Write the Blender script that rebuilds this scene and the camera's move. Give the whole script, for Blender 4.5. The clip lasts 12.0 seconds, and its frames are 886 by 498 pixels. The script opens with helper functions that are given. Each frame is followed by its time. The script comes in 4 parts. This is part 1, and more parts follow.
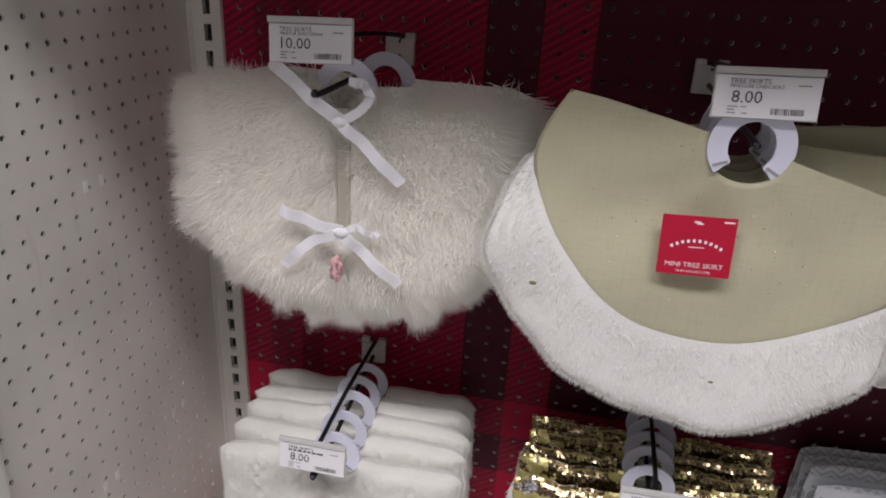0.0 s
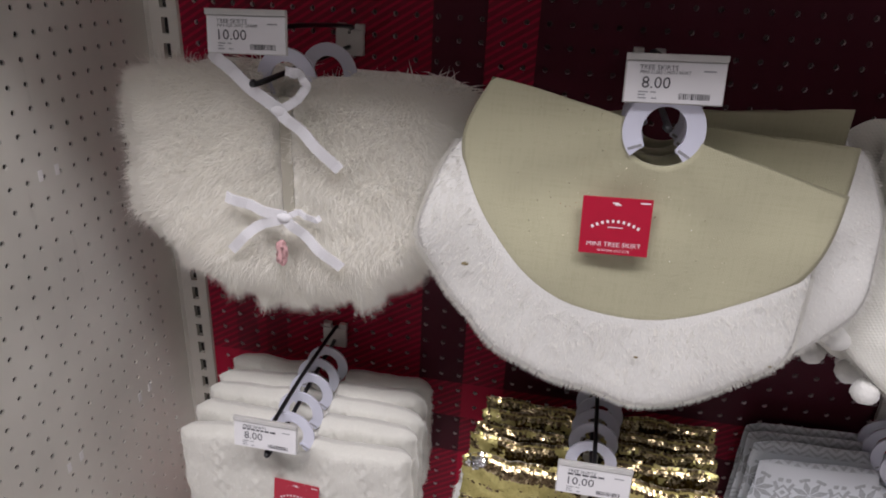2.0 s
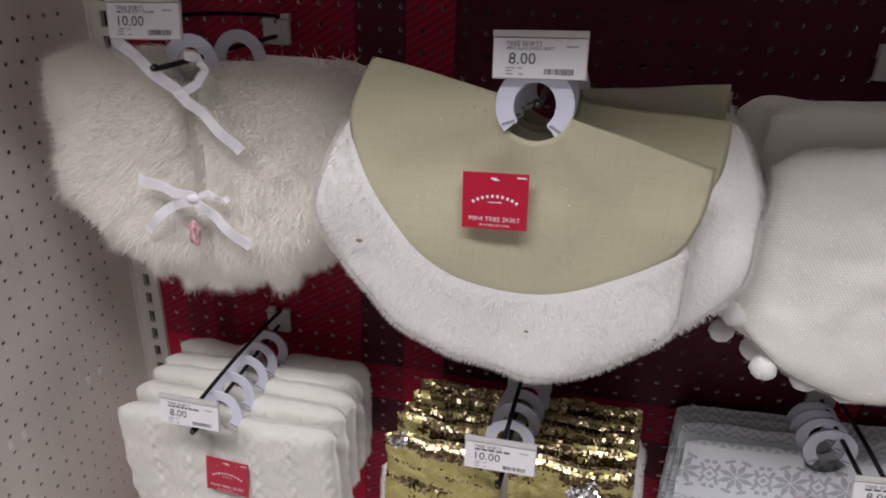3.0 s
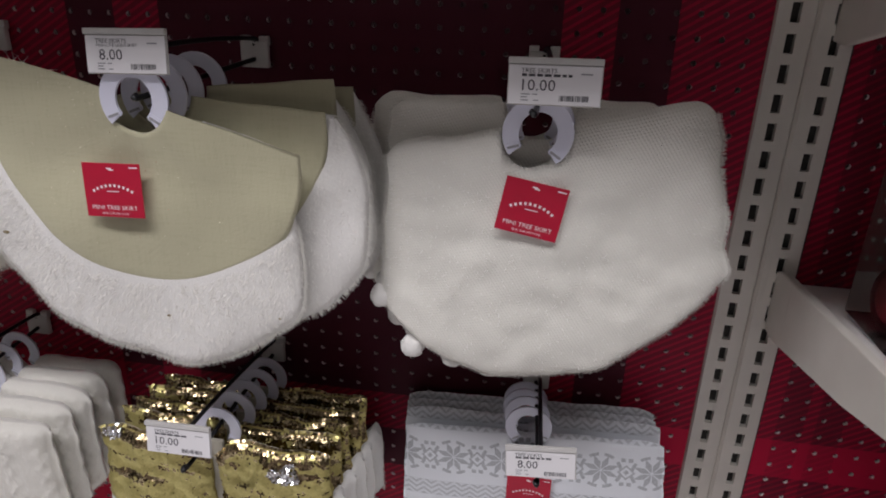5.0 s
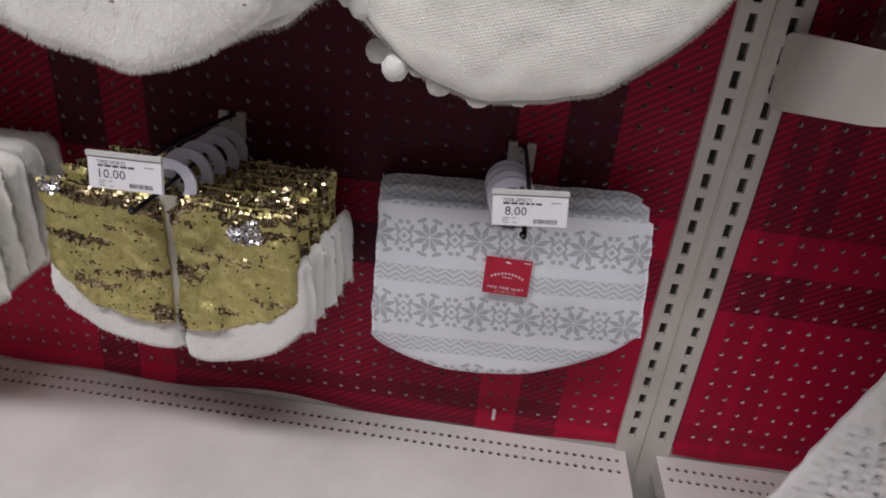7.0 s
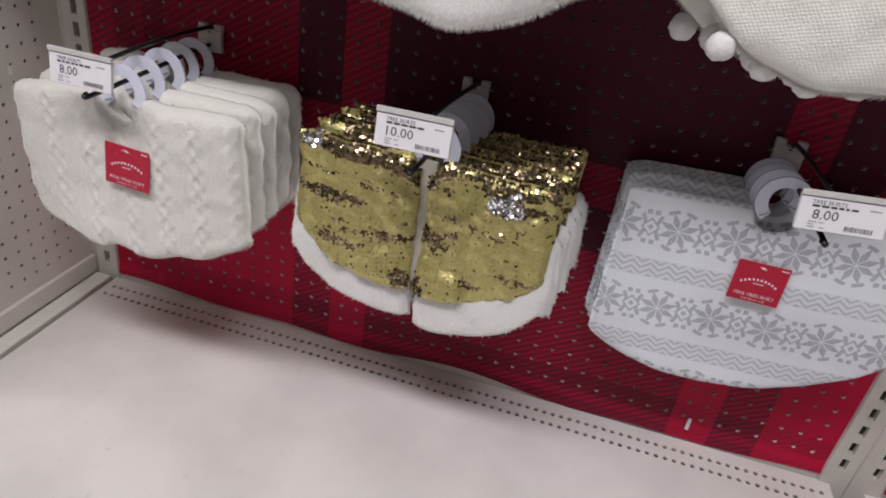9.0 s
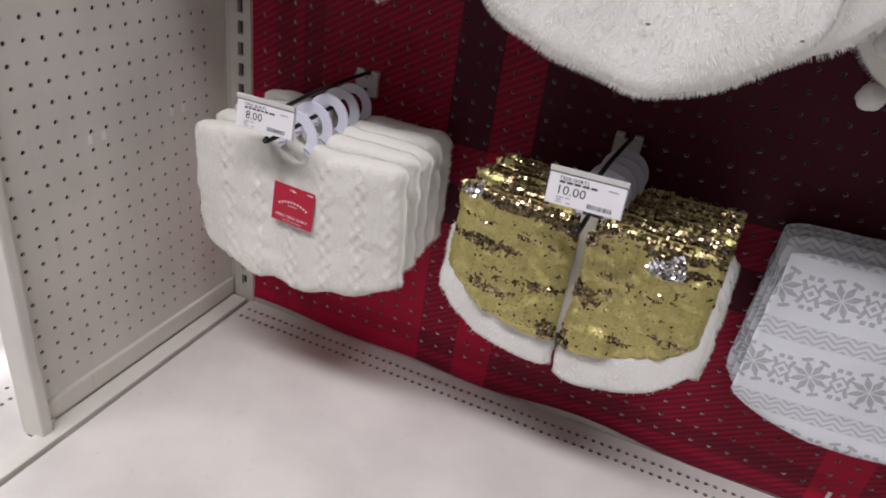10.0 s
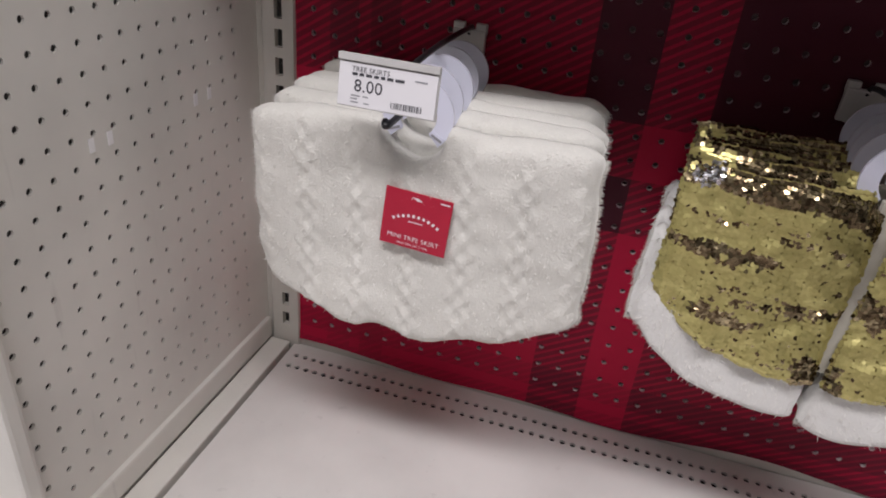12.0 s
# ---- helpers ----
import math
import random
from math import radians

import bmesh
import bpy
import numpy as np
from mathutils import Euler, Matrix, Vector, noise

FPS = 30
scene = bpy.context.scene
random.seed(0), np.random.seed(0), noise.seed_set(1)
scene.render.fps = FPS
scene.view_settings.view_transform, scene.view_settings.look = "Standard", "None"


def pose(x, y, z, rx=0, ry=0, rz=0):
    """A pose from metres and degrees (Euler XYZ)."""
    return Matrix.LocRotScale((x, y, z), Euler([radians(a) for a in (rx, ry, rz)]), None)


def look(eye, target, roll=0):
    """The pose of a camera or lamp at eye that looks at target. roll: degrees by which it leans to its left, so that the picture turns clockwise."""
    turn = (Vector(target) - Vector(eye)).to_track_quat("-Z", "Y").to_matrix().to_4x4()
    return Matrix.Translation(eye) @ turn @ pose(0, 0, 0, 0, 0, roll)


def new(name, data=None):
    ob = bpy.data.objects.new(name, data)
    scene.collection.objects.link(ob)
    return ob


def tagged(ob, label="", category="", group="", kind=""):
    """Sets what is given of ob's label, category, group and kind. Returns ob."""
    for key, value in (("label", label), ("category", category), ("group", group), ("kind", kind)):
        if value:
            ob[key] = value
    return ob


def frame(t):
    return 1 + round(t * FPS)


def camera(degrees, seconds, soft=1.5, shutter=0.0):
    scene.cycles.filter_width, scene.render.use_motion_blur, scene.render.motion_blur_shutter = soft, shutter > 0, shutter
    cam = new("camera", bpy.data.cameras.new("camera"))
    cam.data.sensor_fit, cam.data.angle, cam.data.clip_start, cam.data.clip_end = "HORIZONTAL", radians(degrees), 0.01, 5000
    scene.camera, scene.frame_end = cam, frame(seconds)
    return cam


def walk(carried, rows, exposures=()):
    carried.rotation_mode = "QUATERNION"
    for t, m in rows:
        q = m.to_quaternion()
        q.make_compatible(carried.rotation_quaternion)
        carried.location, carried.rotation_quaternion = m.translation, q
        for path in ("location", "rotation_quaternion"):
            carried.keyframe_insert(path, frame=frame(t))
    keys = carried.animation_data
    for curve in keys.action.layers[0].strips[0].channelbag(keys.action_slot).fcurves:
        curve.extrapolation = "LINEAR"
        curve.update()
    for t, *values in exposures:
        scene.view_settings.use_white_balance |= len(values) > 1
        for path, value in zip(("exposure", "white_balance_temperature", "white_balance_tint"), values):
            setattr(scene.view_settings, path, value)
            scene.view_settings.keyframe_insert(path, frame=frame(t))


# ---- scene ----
cam = camera(66.8, 12.0, soft=1.85)
PATH = [
    (0, (0.445, -0.784, 1.544), (0.119, 1.027, 0.762), 3.3),
    (0.5, (0.46, -0.79, 1.538), (0.156, 1.023, 0.749), 3.4),
    (1, (0.475, -0.795, 1.544), (0.166, 1.013, 0.748), 3.2),
    (1.5, (0.491, -0.795, 1.546), (0.184, 1.011, 0.743), 3.2),
    (2, (0.505, -0.798, 1.548), (0.187, 1.006, 0.746), 2.9),
    (2.5, (0.552, -0.8, 1.54), (0.197, 0.998, 0.737), 2.4),
    (4.5, (0.872, -0.786, 1.535), (0.471, 1.02, 0.776), 1.5),
    (5, (0.932, -0.786, 1.534), (0.659, 1.05, 0.788), 2.0),
    (5.5, (0.966, -0.787, 1.523), (0.809, 1.062, 0.777), 1.7),
    (6, (0.985, -0.806, 1.463), (0.859, 1.036, 0.694), 1.9),
    (6.5, (0.963, -0.804, 1.374), (0.869, 1.001, 0.517), 4.7),
    (8.5, (0.769, -0.812, 1.289), (0.53, 0.906, 0.293), 8.1),
    (9, (0.731, -0.811, 1.286), (0.389, 0.892, 0.294), 8.7),
    (9.5, (0.676, -0.826, 1.291), (0.239, 0.855, 0.3), 8.8),
    (10, (0.645, -0.836, 1.306), (0.077, 0.824, 0.345), 8.4),
    (10.5, (0.597, -0.842, 1.327), (-0.073, 0.819, 0.437), 7.6),
    (11, (0.515, -0.801, 1.302), (-0.141, 0.876, 0.434), 7.9),
    (11.5, (0.427, -0.749, 1.243), (-0.093, 0.942, 0.309), 7.2),
    (12, (0.381, -0.681, 1.186), (-0.047, 1.017, 0.22), 5.9),
]
walk(cam, [(t, look(eye, target, roll)) for t, eye, target, roll in PATH], exposures=[(0, -0.12), (2.5, -0.12), (4.5, -0.30), (6.5, -0.30), (8.5, -0.06), (12, 0.0)])

# ---- world, lamps and exposure ----
world = bpy.data.worlds.new("world")
scene.world = world
world.use_nodes = True
world.node_tree.nodes["Background"].inputs[0].default_value = (0.93, 0.96, 1.0, 1)
world.node_tree.nodes["Background"].inputs[1].default_value = 0.09


def ceiling_lamp(x, y, z, sx, sy, watts):
    data = bpy.data.lights.new("ceiling_lamp", "AREA")
    data.shape, data.size, data.size_y, data.energy = "RECTANGLE", sx, sy, watts
    data.color = (0.985, 0.945, 1.0)
    ob = new("ceiling_lamp", data)
    ob.matrix_world = pose(x, y, z)
    return ob


ceiling_lamp(0.30, -1.62, 3.55, 3.0, 0.45, 96)
ceiling_lamp(-2.9, 1.3, 3.55, 0.6, 2.4, 170)
scene.view_settings.exposure = 0.0

SHELF = 0.6
INCH = 0.0254


# ---- materials ----
class Graph:
    """A small helper to wire node materials."""

    def __init__(self, name):
        self.mat = bpy.data.materials.new(name)
        self.mat.use_nodes = True
        self.tree = self.mat.node_tree
        self.bsdf = self.tree.nodes["Principled BSDF"]
        self.coord = self.tree.nodes.new("ShaderNodeTexCoord").outputs["Object"]

    def node(self, kind, **values):
        n = self.tree.nodes.new("ShaderNode" + kind)
        for key, value in values.items():
            n.inputs[key].default_value = value
        return n

    def link(self, a, b):
        self.tree.links.new(a, b)

    def math(self, op, a, b=0.0, c=0.0):
        n = self.tree.nodes.new("ShaderNodeMath")
        n.operation = op
        for i, v in enumerate((a, b, c)):
            if isinstance(v, (int, float)):
                n.inputs[i].default_value = v
            else:
                self.link(v, n.inputs[i])
        return n.outputs[0]

    def axes(self):
        n = self.node("SeparateXYZ")
        self.link(self.coord, n.inputs[0])
        return n.outputs

    def noise(self, scale, detail=3.0, stretch=None):
        n = self.node("TexNoise", Scale=scale, Detail=detail)
        src = self.coord
        if stretch:
            m = self.node("Mapping")
            m.inputs["Scale"].default_value = stretch
            self.link(src, m.inputs[0])
            src = m.outputs[0]
        self.link(src, n.inputs["Vector"])
        return n.outputs["Fac"]

    def ramp(self, fac, stops, constant=False):
        n = self.tree.nodes.new("ShaderNodeValToRGB")
        if constant:
            n.color_ramp.interpolation = "CONSTANT"
        e = n.color_ramp.elements
        while len(e) < len(stops):
            e.new(1.0)
        for i, (p, col) in enumerate(stops):
            e[i].position = p
            e[i].color = col if len(col) == 4 else (*col, 1)
        self.link(fac, n.inputs[0])
        return n.outputs[0]

    def mix(self, fac, a, b):
        n = self.tree.nodes.new("ShaderNodeMix")
        n.data_type = "RGBA"
        for sock, v in ((n.inputs[0], fac), (n.inputs[6], a), (n.inputs[7], b)):
            if isinstance(v, (int, float)):
                sock.default_value = v
            elif isinstance(v, tuple):
                sock.default_value = v if len(v) == 4 else (*v, 1)
            else:
                self.link(v, sock)
        return n.outputs[2]

    def colour(self, c):
        if isinstance(c, tuple):
            self.bsdf.inputs["Base Color"].default_value = (*c, 1)
        else:
            self.link(c, self.bsdf.inputs["Base Color"])
        return self

    def set(self, **values):
        for key, value in values.items():
            sock = self.bsdf.inputs[key.replace("_", " ")]
            if isinstance(value, (int, float, tuple)):
                sock.default_value = value
            else:
                self.link(value, sock)
        return self

    def bump(self, height, strength, distance):
        n = self.node("Bump", Strength=strength, Distance=distance)
        self.link(height, n.inputs["Height"])
        self.link(n.outputs[0], self.bsdf.inputs["Normal"])
        return self


def plain(name, colour, rough=0.5, metallic=0.0, vary=0.06, scale=30.0, bump=0.0, grain=400.0):
    g = Graph(name)
    lo = tuple(c * (1 - vary) for c in colour)
    hi = tuple(min(1, c * (1 + vary)) for c in colour)
    g.colour(g.mix(g.noise(scale), lo, hi)).set(Roughness=rough, Metallic=metallic)
    if bump:
        g.bump(g.noise(grain), bump, 0.001)
    return g.mat


def painted_metal(name, colour):
    """Powder coated steel with faint smudges and scuffs."""
    g = Graph(name)
    smudge = g.ramp(g.noise(7.0, 5.0), [(0.35, tuple(c * 0.86 for c in colour)), (0.62, colour)])
    scuff = g.ramp(g.noise(60.0, 6.0, (1, 1, 0.12)), [(0.66, (0, 0, 0)), (0.74, (1, 1, 1))])
    g.colour(g.mix(g.math("MULTIPLY", scuff, 0.16), smudge, (0.30, 0.28, 0.25)))
    g.set(Roughness=g.math("MULTIPLY_ADD", g.noise(20.0), 0.25, 0.32))
    g.bump(g.noise(900.0, 2.0), 0.12, 0.0005)
    return g.mat


def plaid(name):
    """Printed red and near-black tartan, with twill lines where a dark band crosses a bright one; shade is painted into
    the top.
    """
    g = Graph(name)
    x, y, z = g.axes()
    dark = ((0, (1, 1, 1)), (0.395, (0, 0, 0)), (0.493, (1, 1, 1)), (0.598, (0, 0, 0)), (0.930, (0.45, 0.45, 0.45)), (0.987, (0, 0, 0)))

    def bands(axis, centre):
        u = g.math("DIVIDE", g.math("PINGPONG", g.math("SUBTRACT", axis, centre), 0.6), 0.6)
        return g.ramp(u, dark, True)

    # z stops at 1.3: the dark band runs on upward as painted shade
    bx, bz = bands(x, 0.70), bands(g.math("MINIMUM", z, 1.3), 1.227)
    both = g.math("MULTIPLY", bx, bz)
    one = g.math("SUBTRACT", g.math("MAXIMUM", bx, bz), both)
    diag = g.math("FRACT", g.math("MULTIPLY", g.math("ADD", g.math("MULTIPLY", x, -0.62), z), 100.0))
    twill = g.math("GREATER_THAN", g.math("ADD", diag, g.math("MULTIPLY", g.noise(260.0), 0.25)), 0.50)
    amount = g.math("ADD", g.math("MULTIPLY", both, 0.97), g.math("MULTIPLY", one, g.math("MULTIPLY_ADD", twill, 0.46, 0.19)))
    worn = g.mix(g.noise(5.0, 4.0), (0.41, 0.001, 0.032), (0.52, 0.002, 0.048))
    g.colour(g.mix(amount, worn, (0.054, 0.0034, 0.014)))
    g.set(Roughness=g.math("MULTIPLY_ADD", g.noise(14.0), 0.2, 0.55), Specular_IOR_Level=0.3)
    g.bump(g.noise(500.0), 0.15, 0.0006)
    return g.mat


def fabric(name, colour, fine=700.0, strength=0.5, vary=0.10, sheen=0.4, deep=0.002, stretch=None):
    g = Graph(name)
    lo, hi = tuple(c * (1 - vary) for c in colour), tuple(min(1, c * (1 + vary * 0.5)) for c in colour)
    tone = g.mix(g.ramp(g.noise(18.0, 4.0), [(0.3, (0, 0, 0)), (0.7, (1, 1, 1))]), lo, hi)
    g.colour(g.mix(g.math("MULTIPLY", g.noise(fine, 2.0, stretch), 0.5), tone, tuple(c * 0.72 for c in colour)))
    g.set(Roughness=0.9, Sheen_Weight=sheen, Sheen_Roughness=0.5)
    g.bump(g.math("ADD", g.noise(fine, 3.0, stretch), g.math("MULTIPLY", g.noise(60.0), 0.6)), strength, deep)
    return g.mat


def linen(name):
    g = Graph(name)
    x, y, z = g.axes()
    warp = g.math("SINE", g.math("MULTIPLY", x, 5200.0))
    weft = g.math("SINE", g.math("MULTIPLY", z, 5200.0))
    slub = g.math("ADD", g.noise(420.0, 2.0, (1, 1, 0.06)), g.noise(420.0, 2.0, (0.06, 1, 1)))
    tone = g.mix(g.ramp(slub, [(0.75, (0, 0, 0)), (1.25, (1, 1, 1))]), (0.455, 0.435, 0.290), (0.485, 0.465, 0.315))
    g.colour(g.mix(g.math("MULTIPLY", g.noise(9.0), 0.3), tone, (0.42, 0.395, 0.255)))
    g.set(Roughness=0.85, Sheen_Weight=0.2)
    g.bump(g.math("ADD", g.math("ADD", warp, weft), g.math("MULTIPLY", slub, 2.0)), 0.25, 0.0006)
    return g.mat


def knit(name, colour, pitch=0.0036):
    """Fine knitted rows running at a slant."""
    g = Graph(name)
    x, y, z = g.axes()
    k = 2 * math.pi / pitch
    wob = g.math("MULTIPLY", g.noise(30.0), 3.0)
    row = g.math("SINE", g.math("ADD", g.math("MULTIPLY", g.math("ADD", z, g.math("MULTIPLY", x, 0.35)), k), wob))
    col = g.math("SINE", g.math("ADD", g.math("MULTIPLY", g.math("SUBTRACT", x, g.math("MULTIPLY", z, 0.35)), k * 0.7), wob))
    h = g.math("ADD", g.math("MULTIPLY", row, col), g.math("MULTIPLY", g.noise(500.0), 1.5))
    fold = g.ramp(g.noise(14.0, 3.0), [(0.3, tuple(c * 0.9 for c in colour)), (0.7, colour)])
    # hollows between stitches are coloured darker, as painted crease shade
    g.colour(g.mix(g.ramp(h, [(0.0, (0.22, 0.22, 0.22)), (0.9, (0, 0, 0))]), fold, tuple(c * 0.75 for c in colour)))
    g.set(Roughness=0.95, Sheen_Weight=0.35)
    g.bump(h, 0.32, 0.0014)
    return g.mat


def fair_isle(name):
    """White fleece printed with grey rows of snow stars, lozenges and zigzags."""
    g = Graph(name)
    x, y, z = g.axes()
    xs = g.math("ADD", x, 0.002)
    zrow = g.math("SUBTRACT", g.math("MULTIPLY", g.math("FRACT", g.math("DIVIDE", g.math("ADD", z, 1.059), 0.104)), 0.104), 0.052)
    P = 0.062
    cx = g.math("SUBTRACT", g.math("MULTIPLY", g.math("FRACT", g.math("DIVIDE", xs, P)), P), P / 2)
    ax, az = g.math("ABSOLUTE", cx), g.math("ABSOLUTE", zrow)
    r = g.math("SQRT", g.math("ADD", g.math("MULTIPLY", cx, cx), g.math("MULTIPLY", zrow, zrow)))
    ang = g.math("ARCTAN2", zrow, cx)
    lobe = g.math("ABSOLUTE", g.math("SINE", g.math("MULTIPLY", ang, 4.0)))
    dev = g.math("ABSOLUTE", g.math("SUBTRACT", g.math("MULTIPLY", g.math("FRACT", g.math("DIVIDE", g.math("ADD", ang, math.pi), math.pi / 4)), math.pi / 4), math.pi / 8))
    across = g.math("MULTIPLY", r, g.math("SINE", dev))
    reach = g.math("SUBTRACT", 1.0, g.math("DIVIDE", g.math("ABSOLUTE", g.math("SUBTRACT", r, 0.0125)), 0.0115))
    star = g.math("LESS_THAN", across, g.math("MULTIPLY", reach, 0.0040))
    # twig tips round the star
    tip = g.math("MULTIPLY", g.math("LESS_THAN", g.math("ABSOLUTE", g.math("SUBTRACT", r, 0.0245)), 0.0022), g.math("GREATER_THAN", lobe, 0.55))
    # lozenge between two stars
    bx = g.math("SUBTRACT", P / 2, ax)
    loz = g.math("ADD", g.math("MULTIPLY", bx, 1.1), az)
    ring = g.math("LESS_THAN", g.math("ABSOLUTE", g.math("SUBTRACT", loz, 0.0105)), 0.0016)
    dot = g.math("LESS_THAN", loz, 0.004)
    curl = g.math("MULTIPLY", g.math("LESS_THAN", g.math("ABSOLUTE", g.math("SUBTRACT", az, 0.0185)), 0.0028), g.math("LESS_THAN", g.math("ABSOLUTE", g.math("SUBTRACT", bx, 0.0045)), 0.0028))
    # zigzags half a row away
    zz = g.math("SUBTRACT", 0.052, az)
    tri = g.math("MULTIPLY", g.math("PINGPONG", xs, 0.0103), 0.75)
    saw = g.math("FRACT", g.math("DIVIDE", g.math("ADD", g.math("MULTIPLY", g.math("SIGN", zrow), zz), tri), 0.0078))
    line = g.math("MULTIPLY", g.math("LESS_THAN", saw, 0.42), g.math("LESS_THAN", zz, 0.0115))
    wash = g.math("MULTIPLY", g.math("LESS_THAN", zz, 0.0125), 0.18)
    ink = star
    for extra in (tip, ring, dot, curl):
        ink = g.math("MAXIMUM", ink, extra)
    pixel = g.math("MULTIPLY_ADD", g.noise(420.0, 1.0), 0.7, 0.45)
    ink = g.math("MULTIPLY", g.math("MAXIMUM", g.math("MULTIPLY", ink, 0.85), g.math("MAXIMUM", g.math("MULTIPLY", line, 0.72), wash)), pixel)
    base = g.mix(g.noise(22.0), (0.74, 0.77, 0.81), (0.80, 0.83, 0.87))
    g.colour(g.mix(ink, base, (0.31, 0.33, 0.35)))
    g.set(Roughness=0.95, Sheen_Weight=0.3)
    g.bump(g.math("ADD", g.noise(650.0, 2.0), g.math("MULTIPLY", g.noise(70.0), 0.7)), 0.45, 0.0015)
    return g.mat


def sequin(name, a, b, rough, metallic):
    g = Graph(name)
    geo = g.tree.nodes.new("ShaderNodeNewGeometry").outputs["Random Per Island"]
    g.colour(g.mix(geo, a, b)).set(Roughness=rough, Metallic=metallic)
    return g.mat


def strands(name, a, b):
    """Fine fibres that let light through as well as scatter it."""
    g = Graph(name)
    geo = g.tree.nodes.new("ShaderNodeNewGeometry").outputs["Random Per Island"]
    tone = g.mix(geo, a, b)
    g.colour(tone).set(Roughness=0.9, Specular_IOR_Level=0.2)
    thin, both = g.node("BsdfTranslucent"), g.node("MixShader", Fac=0.6)
    g.link(tone, thin.inputs["Color"])
    g.link(g.bsdf.outputs[0], both.inputs[1])
    g.link(thin.outputs[0], both.inputs[2])
    g.link(both.outputs[0], g.tree.nodes["Material Output"].inputs["Surface"])
    return g.mat


def clear_plastic(name, tint=0.92):
    g = Graph(name)
    g.colour((tint, tint, tint)).set(Roughness=0.08, IOR=1.2, Transmission_Weight=1.0)
    return g.mat


M_WALL = plaid("printed_plaid_board")
M_METAL = painted_metal("almond_painted_steel", (0.66, 0.63, 0.57))
M_SHELF = painted_metal("shelf_white_steel", (0.74, 0.71, 0.67))
M_SIDE = painted_metal("side_panel_paint", (0.74, 0.72, 0.655))
M_BACK = plain("backing_white", (0.78, 0.68, 0.69), 0.7)
# dark tone that paints the unlit interior seen through the peg holes
M_GAP_SHADE = plain("peg_hole_shade", (0.09, 0.065, 0.065), 0.8)
# near-black stands in for the shade inside holes and hollows
M_HOLE_SHADE = plain("hole_shade_dark", (0.03, 0.028, 0.025), 0.8)
M_BLACK = plain("black_wire", (0.018, 0.018, 0.02), 0.35, 0.3)
M_STEEL = plain("steel_wire", (0.55, 0.55, 0.56), 0.3, 0.9)
M_PLATE = plain("plate_plastic", (0.55, 0.54, 0.52), 0.4, 0.0, 0.15, 60)
M_PLASTIC = plain("hanger_plastic", (0.72, 0.73, 0.84), 0.28, 0.0, 0.03)
M_CLEAR = clear_plastic("clear_plastic")
M_PAPER = plain("label_paper", (0.80, 0.79, 0.80), 0.5, 0.0, 0.03)
M_TAPE = plain("pale_tape", (0.90, 0.89, 0.88), 0.15, 0.0, 0.02)
M_INK = plain("label_ink", (0.06, 0.06, 0.07), 0.6)
M_GREYINK = plain("pale_ink", (0.32, 0.32, 0.34), 0.6)
M_RED = plain("red_card", (0.44, 0.004, 0.032), 0.42, 0.0, 0.08, 80, 0.1)
M_WHITEINK = plain("white_print", (0.82, 0.72, 0.74), 0.5)
M_FURBASE = fabric("fur_backing", (0.96, 0.935, 0.87), 300.0, 0.3, 0.03)
M_FUR = strands("cream_fur_strands", (0.98, 0.962, 0.905), (0.995, 0.985, 0.95))
M_PLUSH = fabric("white_plush", (0.83, 0.82, 0.78), 420.0, 0.45, 0.05, 0.5)
M_PILE = strands("white_pile_strands", (0.83, 0.82, 0.78), (0.89, 0.88, 0.84))
M_LINEN = linen("sage_linen")
M_KNIT = knit("cream_knit", (0.82, 0.81, 0.735))
M_CABLE = fabric("cream_cable_knit", (0.80, 0.785, 0.715), 520.0, 0.55, 0.05, 0.4)
M_ISLE = fair_isle("fair_isle_fleece")
M_RIBBON = fabric("white_ribbon", (0.83, 0.82, 0.84), 1200.0, 0.3, 0.04, 0.2)
M_LINING = fabric("cotton_lining", (0.52, 0.49, 0.40), 900.0, 0.3)
M_PINK = plain("pink_dye", (0.72, 0.42, 0.42), 0.9, 0.0, 0.2, 300)
M_SPECK = plain("dry_speck", (0.22, 0.18, 0.10), 0.9)
M_GOLD = sequin("matte_gold_sequin", (0.50, 0.44, 0.16), (0.60, 0.53, 0.21), 0.34, 0.60)
# dark reflections of the surroundings are put into this gold's colour range
M_MIRROR = sequin("mirror_gold_sequin", (0.13, 0.09, 0.05), (0.50, 0.41, 0.24), 0.17, 1.0)
M_SILVER = plain("silver_sequin", (0.93, 0.93, 0.95), 0.05, 1.0, 0.02)
M_GOLDBASE = fabric("gold_mesh_backing", (0.36, 0.29, 0.09), 900.0, 0.4)
M_GLITTER = plain("glitter_fleck", (0.95, 0.90, 0.70), 0.18, 1.0)
M_CHUNKY = fabric("white_chunky_yarn", (0.74, 0.72, 0.70), 600.0, 0.6)
M_ORN = plain("red_ornament_gloss", (0.17, 0.002, 0.010), 0.16, 0.6, 0.1, 25)
M_ORNMATT = plain("red_ornament_satin", (0.15, 0.003, 0.011), 0.45, 0.3, 0.1, 25)
M_CAP = plain("gold_cap", (0.82, 0.68, 0.36), 0.18, 1.0)
M_FLOOR = plain("store_floor_vinyl", (0.80, 0.80, 0.81), 0.25, 0.0, 0.04, 3)
M_CEIL = plain("ceiling_tile", (0.8, 0.8, 0.78), 0.9, 0.0, 0.05, 4, 0.3, 60)
M_FARWALL = plain("store_wall_paint", (0.30, 0.26, 0.25), 0.8, 0.0, 0.05, 2)
M_GREYCARD = plain("grey_card", (0.30, 0.33, 0.36), 0.5, 0.0, 0.1, 40)
M_SILK = plain("silver_foil", (0.70, 0.72, 0.75), 0.22, 0.8, 0.1, 60)
